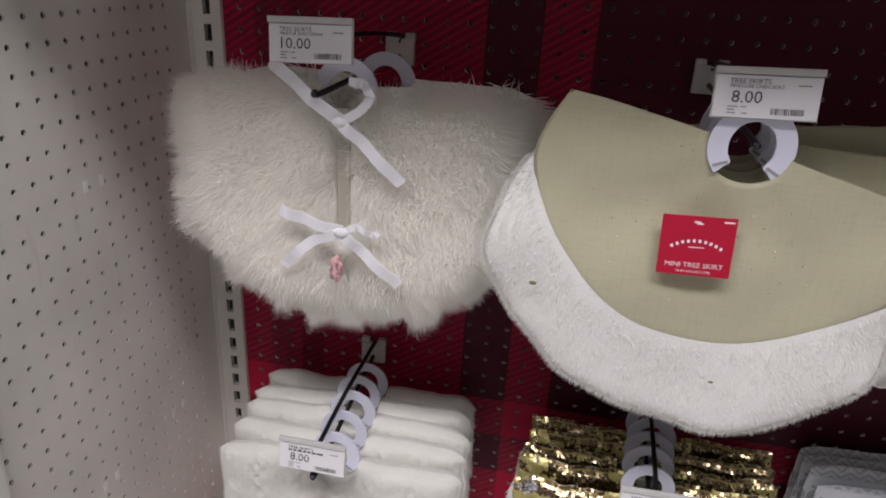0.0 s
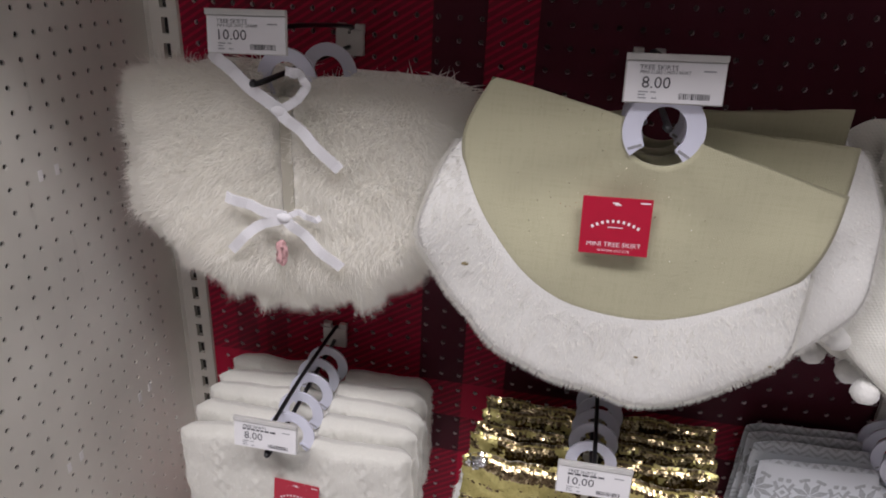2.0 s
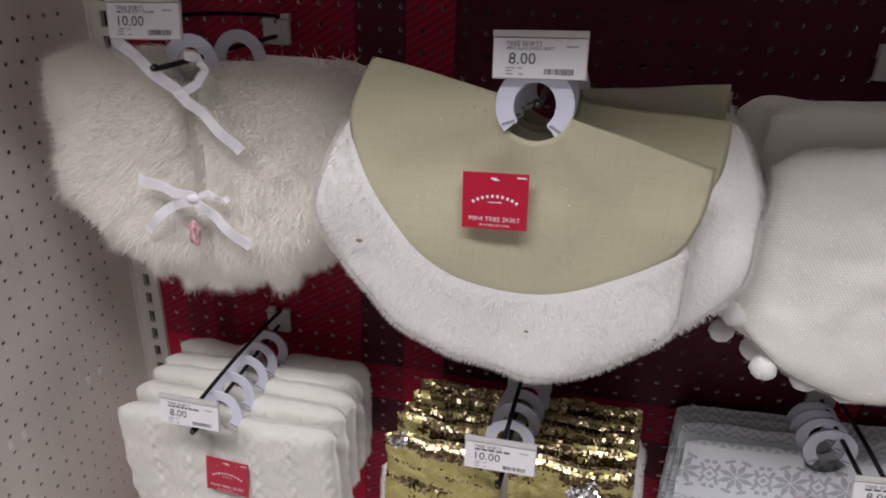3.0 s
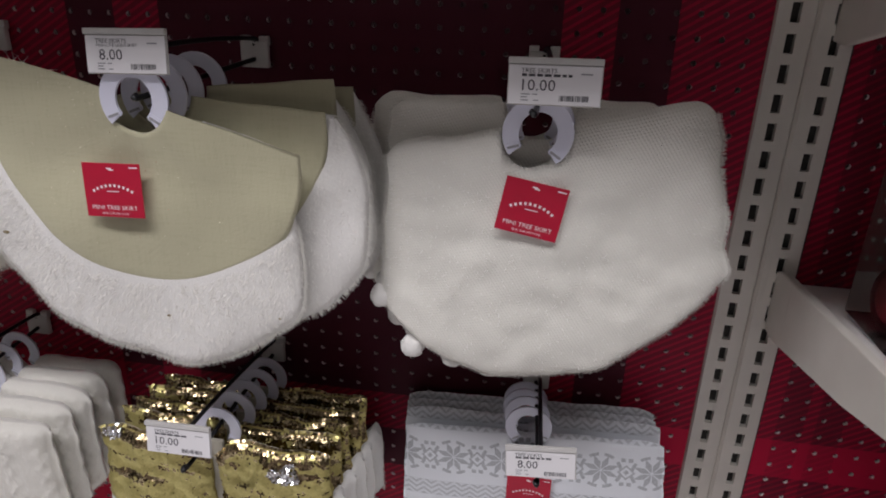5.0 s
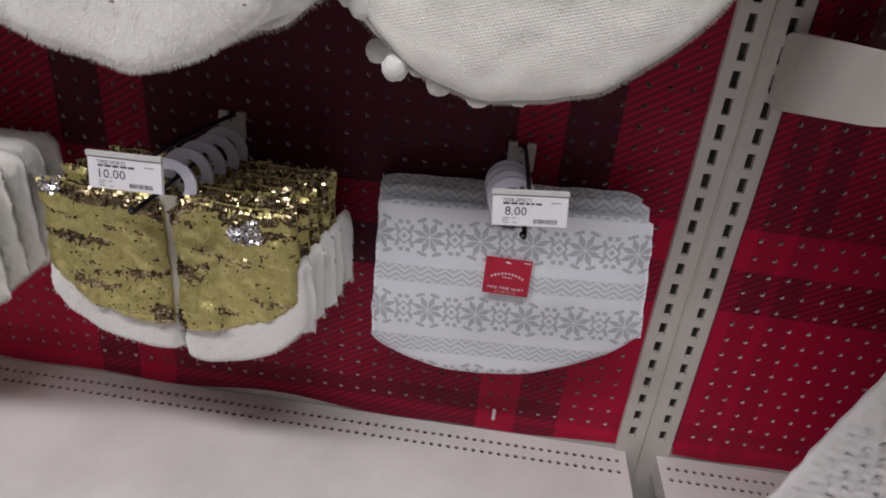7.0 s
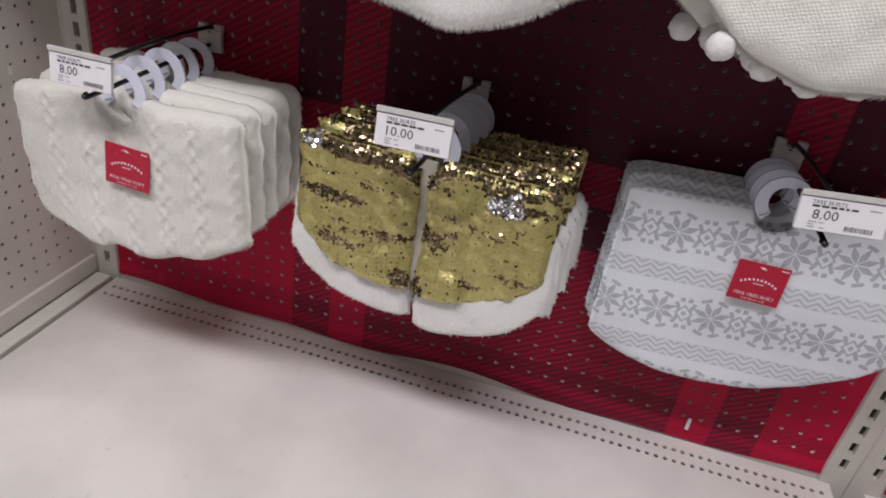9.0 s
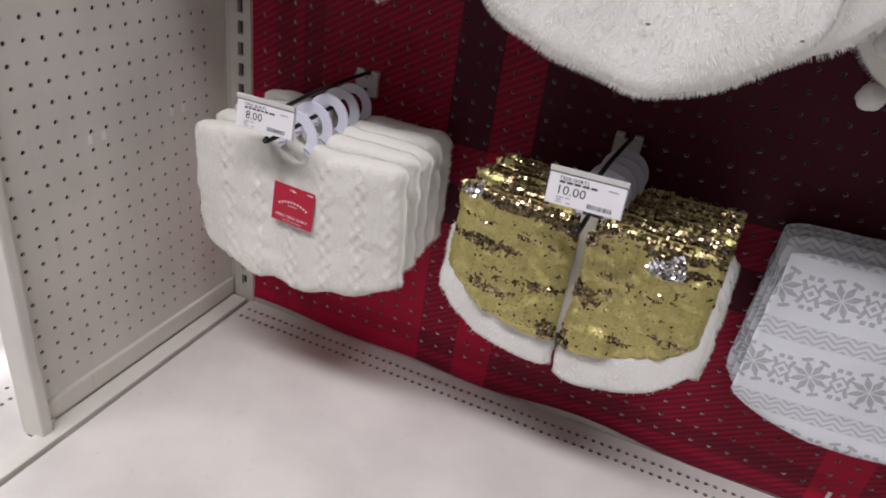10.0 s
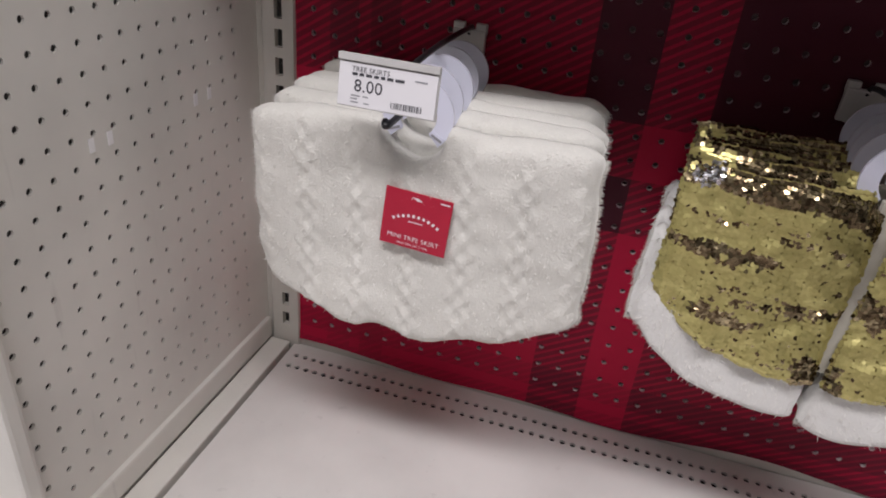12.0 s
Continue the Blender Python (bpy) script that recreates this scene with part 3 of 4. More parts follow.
# ---- cloth ----
def cloth(x0, x1, top, bottom, thick, nx=70, nz=40, wrinkle=0.003, seed=0, flare=0.0, relief=None, curve=0.0, freq=14.0, edge=6, rough=0.0022, round_off=0.006, lean=0.0):
    """A soft folded sheet: front and back skins closed round the rim. Returns verts, faces and the front's grid of points."""
    verts, faces = [], []
    mid, half = (x0 + x1) / 2, (x1 - x0) / 2
    off = Vector((seed * 7.3, seed * 3.1, seed * 1.7))

    def point(i, j, side):
        u, v = -1 + 2 * i / nx, j / nz
        x = mid + half * u
        t, b = top(x) - round_off * max(0.0, (abs(u) - 0.84) / 0.16) ** 2, bottom(x)
        z = t + (b - t) * v
        fat = max(0.0, 1 - abs(u) ** edge) ** 0.5 * max(0.0, 1 - abs(2 * v - 1) ** (edge * 2)) ** 0.5
        w = noise.noise(Vector((x, 0, z * 0.6)) * freq + off) * wrinkle + noise.noise(Vector((x, 3, z)) * freq * 3.1 + off) * wrinkle * 0.35
        x += u * flare * v + lean * v + noise.noise(Vector((z * 38, round(u), 0)) + off) * rough * abs(u) ** 4
        z += noise.noise(Vector((x * 26, 5 + v, 0)) + off) * rough
        y = curve * u * u + w + side * thick * 0.5 * fat
        if relief and side < 0:
            y -= relief(x, z) * fat
        return Vector((x, y, z))

    for side in (-1, 1):
        for j in range(nz + 1):
            for i in range(nx + 1):
                verts.append(point(i, j, side))
    row, skin = nx + 1, (nx + 1) * (nz + 1)
    for j in range(nz):
        for i in range(nx):
            a = j * row + i
            faces.append((a, a + row, a + row + 1, a + 1))
            b = a + skin
            faces.append((b, b + 1, b + row + 1, b + row))
    for i in range(nx):
        a, b = i, nz * row + i
        faces.append((a, a + 1, a + 1 + skin, a + skin))
        faces.append((b + 1, b, b + skin, b + 1 + skin))
    for j in range(nz):
        a, b = j * row, j * row + nx
        faces.append((a + row, a, a + skin, a + row + skin))
        faces.append((b, b + row, b + row + skin, b + skin))
    grid = np.array([verts[k][:] for k in range(skin)]).reshape(nz + 1, nx + 1, 3)
    return verts, faces, grid


def profile(knots, soft=5.0):
    """A smooth radius by angle (degrees), through a few (angle, radius) knots."""
    at, radius = zip(*knots)
    return lambda a: float(np.mean(np.interp(np.linspace(a - soft, a + soft, 7), at, radius)))


def fan(a0, a1, r0, radius, thick, na=90, nr=30, wrinkle=0.004, seed=0, edge=8, pleat=0.0):
    """A folded round sheet: a fan about the ring from angle a0 to a1 (degrees)."""
    verts, faces = [], []
    off = Vector((seed * 5.3, seed * 2.1, seed))
    for side in (-1, 1):
        for j in range(nr + 1):
            for i in range(na + 1):
                s, v = i / na, j / nr
                a = math.radians(a0 + (a1 - a0) * s)
                r = r0 + (radius(math.degrees(a)) - r0) * v
                x, z = r * math.cos(a), r * math.sin(a)
                u = 2 * s - 1
                fat = max(0.0, 1 - abs(u) ** edge) ** 0.5 * max(0.0, 1 - v ** (edge * 2)) ** 0.5
                w = noise.noise(Vector((x, 0, z)) * 12 + off) * wrinkle + pleat * (r / 0.26) * math.sin(a * 9 + seed)
                verts.append(Vector((x, w + side * thick / 2 * fat, z + noise.noise(Vector((x * 18, 2, v)) + off) * 0.002)))
    row, skin = na + 1, (na + 1) * (nr + 1)
    for j in range(nr):
        for i in range(na):
            a = j * row + i
            faces.append((a, a + 1, a + row + 1, a + row))
            b = a + skin
            faces.append((b, b + row, b + row + 1, b + 1))
    for i in range(na):
        a, b = i, nr * row + i
        faces.append((a + 1, a, a + skin, a + 1 + skin))
        faces.append((b, b + 1, b + 1 + skin, b + skin))
    for j in range(nr):
        a, b = j * row, j * row + na
        faces.append((a, a + row, a + row + skin, a + skin))
        faces.append((b + row, b, b + skin, b + row + skin))
    grid = np.array([verts[k][:] for k in range(skin)]).reshape(nr + 1, na + 1, 3)
    return verts, faces, grid


def lumps(p, scale, shift, rng):
    """Smooth random values at points p, from a lattice of random numbers."""
    table = rng.uniform(-1, 1, (32, 32, 32))
    q = p * scale + shift
    i = np.floor(q).astype(int)
    f = q - i
    f = f * f * (3 - 2 * f)
    out = np.zeros(len(p))
    for a in (0, 1):
        for b in (0, 1):
            for c in (0, 1):
                w = np.abs(1 - a - f[:, 0]) * np.abs(1 - b - f[:, 1]) * np.abs(1 - c - f[:, 2])
                out += w * table[(i[:, 0] + a) % 32, (i[:, 1] + b) % 32, (i[:, 2] + c) % 32]
    return out * 0.6


def pile(grid, count, length, width, spread, droop, seed, centre=None, rim=0.0, segments=2, slit=0, keep=None):
    """Tapered strands rooted on a grid of points: verts and faces. Rim: share of strands rooted along the lower and side edges."""
    rng = np.random.default_rng(seed)
    nz, nx = grid.shape[0] - 1, grid.shape[1] - 1
    c = np.array(centre) if centre is not None else grid.reshape(-1, 3).mean(0)
    long = length > 0.01
    fi, fj = rng.random(count) * (nx - 0.001), rng.random(count) * (nz - 0.001)
    at_edge, k, s = rng.random(count) < rim, rng.random(count), rng.random(count)
    low, left, right = at_edge & (k < 0.6), at_edge & (k >= 0.6) & (k < 0.8), at_edge & (k >= 0.8)
    fi[low], fj[low] = s[low] * (nx - 0.001), nz - 0.001
    fi[left], fj[left] = 0.0, s[left] * (nz - 0.001)
    fi[right], fj[right] = nx - 0.001, s[right] * (nz - 0.001)
    i, j = fi.astype(int), fj.astype(int)
    a, b = (fi - i)[:, None], (fj - j)[:, None]
    p = (grid[j, i] * (1 - a) + grid[j, i + 1] * a) * (1 - b) + (grid[j + 1, i] * (1 - a) + grid[j + 1, i + 1] * a) * b
    out = p - c
    out[:, 1] = 0
    size = np.linalg.norm(out, axis=1, keepdims=True) + 1e-6
    lump = 42 if long else 55
    clump, comb = lumps(p, lump, 0.0, rng), lumps(p, lump, 9.3, rng)
    across = 2 * fi / nx - 1
    across = np.maximum(0.0, -slit * across) if slit else np.abs(across)
    at_rim = np.maximum(0.0, (np.maximum(across, 2 * fj / nz - 1) - 0.75) * 4)
    sway = 0.7 if long else 0.9
    d = out / size * spread * (0.3 + 1.6 * at_rim)[:, None]
    d = d + np.stack((clump * sway, (-0.32 if long else -1.0) + 0.4 * at_rim, comb * sway - 0.15), 1) + rng.normal(0, 0.20 if long else 0.34, (count, 3))
    d /= np.linalg.norm(d, axis=1, keepdims=True)
    L = length * (0.6 + 0.7 * rng.random(count))
    if long:
        L *= 1 + 0.8 * at_rim.clip(0, 1) * lumps(p, 75, 4.1, rng)
    if keep is not None:
        L[~keep(p)] = 0.0004
    if slit:
        L *= 0.62 + 0.6 * np.minimum(1.0, at_rim)
        near = np.maximum(0.0, 1 - np.abs((nx if slit > 0 else 0) - fi) / nx / 0.07) * (fj < 0.66 * nz)
        d[:, 0] -= slit * 1.6 * near
        d /= np.linalg.norm(d, axis=1, keepdims=True)
        L *= 1 - 0.45 * near
    side = np.cross(d, np.array((0.2, -1.0, 0.3)))
    side = side / (np.linalg.norm(side, axis=1, keepdims=True) + 1e-9) * width
    rows, q = [], p.copy()
    for s in range(segments + 1):
        w = side * (1 - s / segments)
        rows += [q - w, q + w] if s < segments else [q.copy()]
        d = d + np.stack((clump * 0.25, np.full(count, 0.10), np.full(count, -droop)), 1) + rng.normal(0, 0.07 if long else 0.12, (count, 3))
        d /= np.linalg.norm(d, axis=1, keepdims=True)
        q = q + d * (L / segments)[:, None]
    verts = np.stack(rows, 1).reshape(-1, 3)
    n = 2 * segments + 1
    faces = []
    for k in range(0, count * n, n):
        for s in range(segments - 1):
            faces.append((k + 2 * s, k + 2 * s + 1, k + 2 * s + 3, k + 2 * s + 2))
        e = k + 2 * (segments - 1)
        faces.append((e, e + 1, e + 2))
    return verts.tolist(), faces


def notch(level, r, xc=0.0, slope=0.0, dip=0.0):
    """A folded top edge with the half-round neck opening in it."""
    def top(x):
        z = level + slope * x
        d = abs(x - xc)
        if d < r:
            z = min(z, level + slope * x - dip - (r * r - d * d) ** 0.5)
        return z
    return top


def scoop(x0, x1, corner0, corner1, low, power=2.4, rise=0.7):
    """A rounded hem from corner to corner, lowest in the middle."""
    def bottom(x):
        s = min(1.0, max(0.0, (x - x0) / (x1 - x0)))
        base = corner0 + (corner1 - corner0) * s
        return base + (low - (corner0 + corner1) / 2) * max(0.0, 1 - abs(2 * s - 1) ** power) ** rise
    return bottom


# ---- upper row ----
UP, LOW = 1.440, 1.036


def ribbon(parent, points, width, y):
    """A flat satin ribbon along points (x, z), with a little thickness."""
    pts = bend([(a, 0, b) for a, b in points], 8)
    bm = bmesh.new()
    rows = []
    for i, p in enumerate(pts):
        d = (pts[min(i + 1, len(pts) - 1)] - pts[max(i - 1, 0)]).normalized()
        n = Vector((-d.z, 0, d.x)) * width / 2
        lift = y - 0.002 * math.sin(i * 0.7)
        rows.append([bm.verts.new((q.x, lift + e, q.z)) for q, e in ((p - n, 0.0006), (p + n, 0.0006), (p + n, -0.0006), (p - n, -0.0006))])
    for a, b in zip(rows, rows[1:]):
        for k in range(4):
            bm.faces.new((a[k], a[(k + 1) % 4], b[(k + 1) % 4], b[k]))
    bm.faces.new(rows[0])
    bm.faces.new(rows[-1][::-1])
    return part("ribbon", bm, M_RIBBON, parent, "white satin ribbon")


def fur_skirt(x, y, seed, front):
    ob = empty("fur_tree_skirt", pose(x, y, UP), "folded cream faux fur mini tree skirt" + (" tied with white ribbons" if front else " hanging behind another"), "tree skirt", "hanging tree skirts")
    level = notch(0.000, 0.024, 0.0, -0.01)

    def top(q):
        return level(q) - 0.016 * max(0.0, (abs(q) - 0.110) / 0.045) ** 2

    bot = scoop(-0.152, 0.153, -0.140, -0.128, -0.222, 2.5, 0.75)
    for x0, x1, k in ((-0.156, -0.003, 0), (0.003, 0.153, 1)):
        v, f, g = cloth(x0, x1, top, bot, 0.034, 44, 40, 0.004, seed + k, 0.004, edge=4)
        mesh("fur_backing", v, f, M_FURBASE, ob, "", True)
        if front:
            v, f = pile(g, 50000, 0.0235, 0.0004, 0.85, 0.05, seed + k, (0.0, 0, -0.09), 0.24, 3, 1 if k == 0 else -1)
        else:
            v, f = pile(g, 7000, 0.020, 0.0009, 1.0, 0.18, seed + k, (0.0, 0, -0.09), 0.4, 3)
        mesh("fur", v, f, M_FUR, ob, "long cream faux fur strands")
    hanger(ob, 0.0, -0.003, -0.007, 0.030, 4)
    if front:
        box_part("lining", (-0.006, 0.006, -0.013, -0.010, -0.140, -0.02), M_LINING, ob, "beige lining showing in the slit", 0.001)
        yr = -0.036
        ribbon(ob, [(-0.056, 0.020), (-0.034, 0.001), (0.005, -0.028)], 0.012, yr)
        ribbon(ob, [(0.006, -0.028), (0.030, -0.048), (0.062, -0.078)], 0.011, yr - 0.002)
        ribbon(ob, [(0.006, -0.028), (0.024, -0.016), (0.032, -0.004), (0.026, 0.006), (0.013, 0.008)], 0.008, yr)
        ribbon(ob, [(0.006, -0.028), (0.022, -0.018), (0.029, -0.006), (0.024, 0.003), (0.014, 0.004)], 0.006, yr + 0.006)
        ribbon(ob, [(-0.054, -0.116), (-0.026, -0.124), (0.006, -0.131)], 0.011, yr)
        ribbon(ob, [(0.006, -0.131), (-0.026, -0.146), (-0.054, -0.174)], 0.010, yr)
        ribbon(ob, [(0.006, -0.131), (0.030, -0.152), (0.062, -0.178)], 0.011, yr - 0.001)
        ribbon(ob, [(0.006, -0.131), (0.020, -0.126), (0.034, -0.132), (0.040, -0.129)], 0.006, yr + 0.003)
        bm = bmesh.new()
        bmesh.ops.create_icosphere(bm, subdivisions=2, radius=0.006, matrix=Matrix.Translation((0.006, yr - 0.002, -0.131)) @ Matrix.Diagonal((1.3, 0.6, 0.8, 1)))
        part("ribbon_knot", bm, M_RIBBON, ob, "", True)
        bm = bmesh.new()
        bmesh.ops.create_icosphere(bm, subdivisions=2, radius=0.006, matrix=Matrix.Translation((0.006, yr - 0.002, -0.028)) @ Matrix.Diagonal((1.3, 0.6, 0.8, 1)))
        part("ribbon_knot", bm, M_RIBBON, ob, "", True)
        bm = bmesh.new()
        bmesh.ops.create_icosphere(bm, subdivisions=3, radius=0.012, matrix=Matrix.Translation((-0.001, yr + 0.004, -0.170)) @ Matrix.Diagonal((0.46, 0.10, 1.15, 1)))
        for q in bm.verts:
            q.co.x += noise.noise(q.co * 500) * 0.005
            q.co.z += noise.noise(q.co * 700 + Vector((3, 0, 0))) * 0.005
        part("dyed_tuft", bm, M_PINK, ob, "pink dyed tuft in the fur", True)
    return ob


fur_skirt(0.264, -0.140, 31, False)
fur_skirt(0.243, -0.195, 11, True)


LINEN_FRONT = profile(((168, 0.140), (188, 0.164), (224, 0.168), (250, 0.176), (300, 0.171), (318, 0.175), (332, 0.164), (346, 0.150)), 4)
LINEN_BEHIND = profile(((190, 0.160), (300, 0.170), (340, 0.165), (356, 0.156), (367, 0.156)), 4)
BORDER_FRONT = profile(((168, 0.135), (186, 0.162), (197, 0.194), (209, 0.228), (223, 0.243), (240, 0.254), (266, 0.263), (281, 0.264), (295, 0.254), (306, 0.240), (318, 0.190), (330, 0.160), (346, 0.142)), 3)
BORDER_BEHIND = profile(((190, 0.150), (215, 0.225), (266, 0.255), (300, 0.260), (318, 0.256), (329, 0.237), (344, 0.197), (356, 0.162), (367, 0.148)), 4)


def linen_skirt(x, y, seed, turn, a0=166, a1=378, front=False):
    ob = empty("linen_tree_skirt", pose(x, y, UP - 0.010, -2.0 if front else -1.5, turn, 0), "sage glitter linen mini tree skirt with wide white plush border", "tree skirt", "hanging tree skirts")
    inner, outer = (LINEN_FRONT, BORDER_FRONT) if front else (LINEN_BEHIND, BORDER_BEHIND)

    def ripple(a):
        return outer(a) * (0.980 if front else 0.965) + 0.0018 * math.sin(math.radians(a) * 11 + seed) + 0.0012 * math.sin(math.radians(a) * 23 + seed)

    v, f, g = fan(a0 + 3, a1 - 1, 0.060, ripple, 0.014, 110, 30, 0.010, seed, 7, 0.0022)
    mesh("plush_border", v, f, M_PLUSH, ob, "white plush border", True)

    def clear(p):
        a = np.degrees(np.arctan2(p[:, 2], p[:, 0])) % 360
        a[a < 90] += 360
        return np.hypot(p[:, 0], p[:, 2]) > np.array([inner(q) for q in a]) + 0.002

    v, f = pile(g[13:], 16000 if front else 5000, 0.0056, 0.00032, 1.6, 0.1, seed, (0, 0, 0), 0.45, keep=clear)
    mesh("plush_pile", v, f, M_PILE, ob, "short white pile")
    v, f, g = fan(a0, a1, 0.031, inner, 0.004, 110, 30, 0.010, seed, 6, 0.0022)
    for q in v:
        q.y -= 0.0062
    g[:, :, 1] -= 0.0062
    mesh("linen_panel", v, f, M_LINEN, ob, "sage linen with fine glitter", True)
    rng = random.Random(seed)
    verts, faces = [], []
    for _ in range(170 if front else 60):
        s, t = rng.randrange(2, 88), rng.randrange(2, 25)
        p = Vector(g[t, s]) + Vector((rng.uniform(-0.003, 0.003), -0.0006, rng.uniform(-0.003, 0.003)))
        a = Vector((rng.uniform(-1, 1), rng.uniform(-0.7, 0.7), rng.uniform(-1, 1))).normalized() * rng.uniform(0.0002, 0.00042)
        b = a.cross(Vector((rng.uniform(-0.5, 0.5), -1, rng.uniform(-0.5, 0.5)))).normalized() * a.length
        k = len(verts)
        verts += [p - a - b, p + a - b, p + a + b, p - a + b]
        faces.append((k, k + 1, k + 2, k + 3))
    mesh("glitter", verts, faces, M_GLITTER, ob, "tiny gold glitter flecks")
    hanger(ob, 0.0, -0.012, -0.001, 0.032, -turn + 4)
    if front:
        hang_tag(ob, -0.026, -0.019, -0.082, -2, -3)
        for sx, sz, sr in ((-0.150, -0.135, 0.004), (0.010, -0.205, 0.0025), (0.122, -0.196, 0.002)):
            bm = bmesh.new()
            bmesh.ops.create_icosphere(bm, subdivisions=1, radius=sr, matrix=Matrix.Translation((sx, -0.0115, sz)) @ Matrix.Diagonal((1, 0.3, 0.5, 1)))
            part("speck", bm, M_SPECK, ob, "dry brown speck")
    return ob


linen_skirt(0.590, -0.150, 21, 0, 190, 362)
linen_skirt(0.582, -0.182, 22, 0, 195, 366)
linen_skirt(0.582, -0.212, 23, -1, 190, 356)
linen_skirt(0.580, -0.240, 24, 0, 168, 345, True)


def pompom(parent, x, y, z, r, seed):
    bm = bmesh.new()
    bmesh.ops.create_icosphere(bm, subdivisions=3, radius=r, matrix=Matrix.Translation((x, y, z)))
    for q in bm.verts:
        d = (q.co - Vector((x, y, z))).normalized()
        q.co += d * (noise.noise(d * 3 + Vector((seed, 0, 0))) * 0.14 + noise.noise(d * 11) * 0.05) * r
    return part("pompom", bm, M_PLUSH, parent, "white plush pompom", True)


def pompom_skirt(x, y, seed, front, shift=0.0):
    ob = empty("knit_tree_skirt", pose(x, y, UP), "folded cream knit mini tree skirt with pompom hem", "tree skirt", "hanging tree skirts")
    x0, x1 = -0.150 + shift, 0.138 + shift
    top = notch(-0.020, 0.031, 0.0, 0.20, 0.006) if front else notch(-0.009, 0.031, 0.0, 0.02, 0.004)
    bot = scoop(x0, x1, -0.203, -0.150, -0.272, 2.2, 0.8)
    v, f, g = cloth(x0, x1, top, bot, 0.030, 90, 64, 0.0065, seed, 0.018, edge=6, curve=0.006, rough=0.0045, round_off=0.014, lean=0.012)
    mesh("knit_body", v, f, M_KNIT, ob, "", True)
    v, f = pile(g, 4500 if front else 1500, 0.004, 0.0004, 0.8, 0.1, seed, (0, 0, -0.1), 0.75)
    mesh("fuzz", v, f, M_PILE, ob, "fine cream fuzz")
    for i in range(9):
        u = -0.99 + 1.98 * i / 8
        px = (x0 + x1) / 2 + (x1 - x0) / 2 * u * 1.08
        pz = bot((x0 + x1) / 2 + (x1 - x0) / 2 * u) + (-0.008 if i == 1 else 0.0 if i < 4 else 0.003)
        pompom(ob, px * (0.97 if i != 1 else 1.0), 0.012 if i != 1 else 0.004, pz, 0.0125, seed + i)
    hanger(ob, 0.0, -0.014, -0.026, 0.031, 8)
    if front:
        hang_tag(ob, 0.000, -0.022, -0.092, 10, -4)
    return ob


pompom_skirt(0.920, -0.130, 41, False, -0.012)
pompom_skirt(0.926, -0.160, 42, False, 0.008)
pompom_skirt(0.925, -0.195, 43, True, 0.012)


# ---- lower row ----
def cable_relief(x, z):
    """Raised twisted cables between flat ribs."""
    c = ((x + 0.16) % 0.046) - 0.023
    wave = 0.006 * math.sin(z * 2 * math.pi / 0.042)
    strand = max(0.0, 1 - abs(c - wave) / 0.006) + max(0.0, 1 - abs(c + wave) / 0.006)
    rib = 0.5 * max(0.0, 1 - abs(abs(c) - 0.018) / 0.003)
    return 0.0024 * min(1.2, strand) + 0.0012 * rib


def cable_skirt(x, y, seed, front, roll):
    ob = empty("cable_knit_tree_skirt", pose(x, y, LOW, 0, roll, 0), "folded cream cable-knit mini tree skirt", "tree skirt", "hanging tree skirts")
    top = notch(-0.017, 0.026, 0.0, 0.0, 0.002)
    bot = scoop(-0.143, 0.146, -0.166, -0.160, -0.214, 2.4, 0.7)

    def wavy(q):
        return bot(q) + 0.003 * math.sin(q * 90 + seed)

    v, f, g = cloth(-0.143, 0.146, top, wavy, 0.034, 120, 70, 0.006, seed, 0.002, cable_relief, edge=9, rough=0.0045, round_off=0.010)
    mesh("knit_body", v, f, M_CABLE, ob, "", True)
    v, f = pile(g, 3500 if front else 1500, 0.0035, 0.0004, 0.8, 0.1, seed, (0, 0, -0.1), 0.7)
    mesh("fuzz", v, f, M_PILE, ob, "fine cream fuzz")
    hanger(ob, 0.0, -0.003, -0.011, 0.029, 6)
    if front:
        hang_tag(ob, 0.008, -0.0215, -0.093, 5, -3)
    return ob


for i, (cx, cy, cr) in enumerate(((0.222, -0.055, 0), (0.220, -0.085, -2), (0.224, -0.120, -0.5), (0.226, -0.160, -1.5), (0.230, -0.200, -1.5))):
    cable_skirt(cx, cy, 50 + i, i == 4, cr)


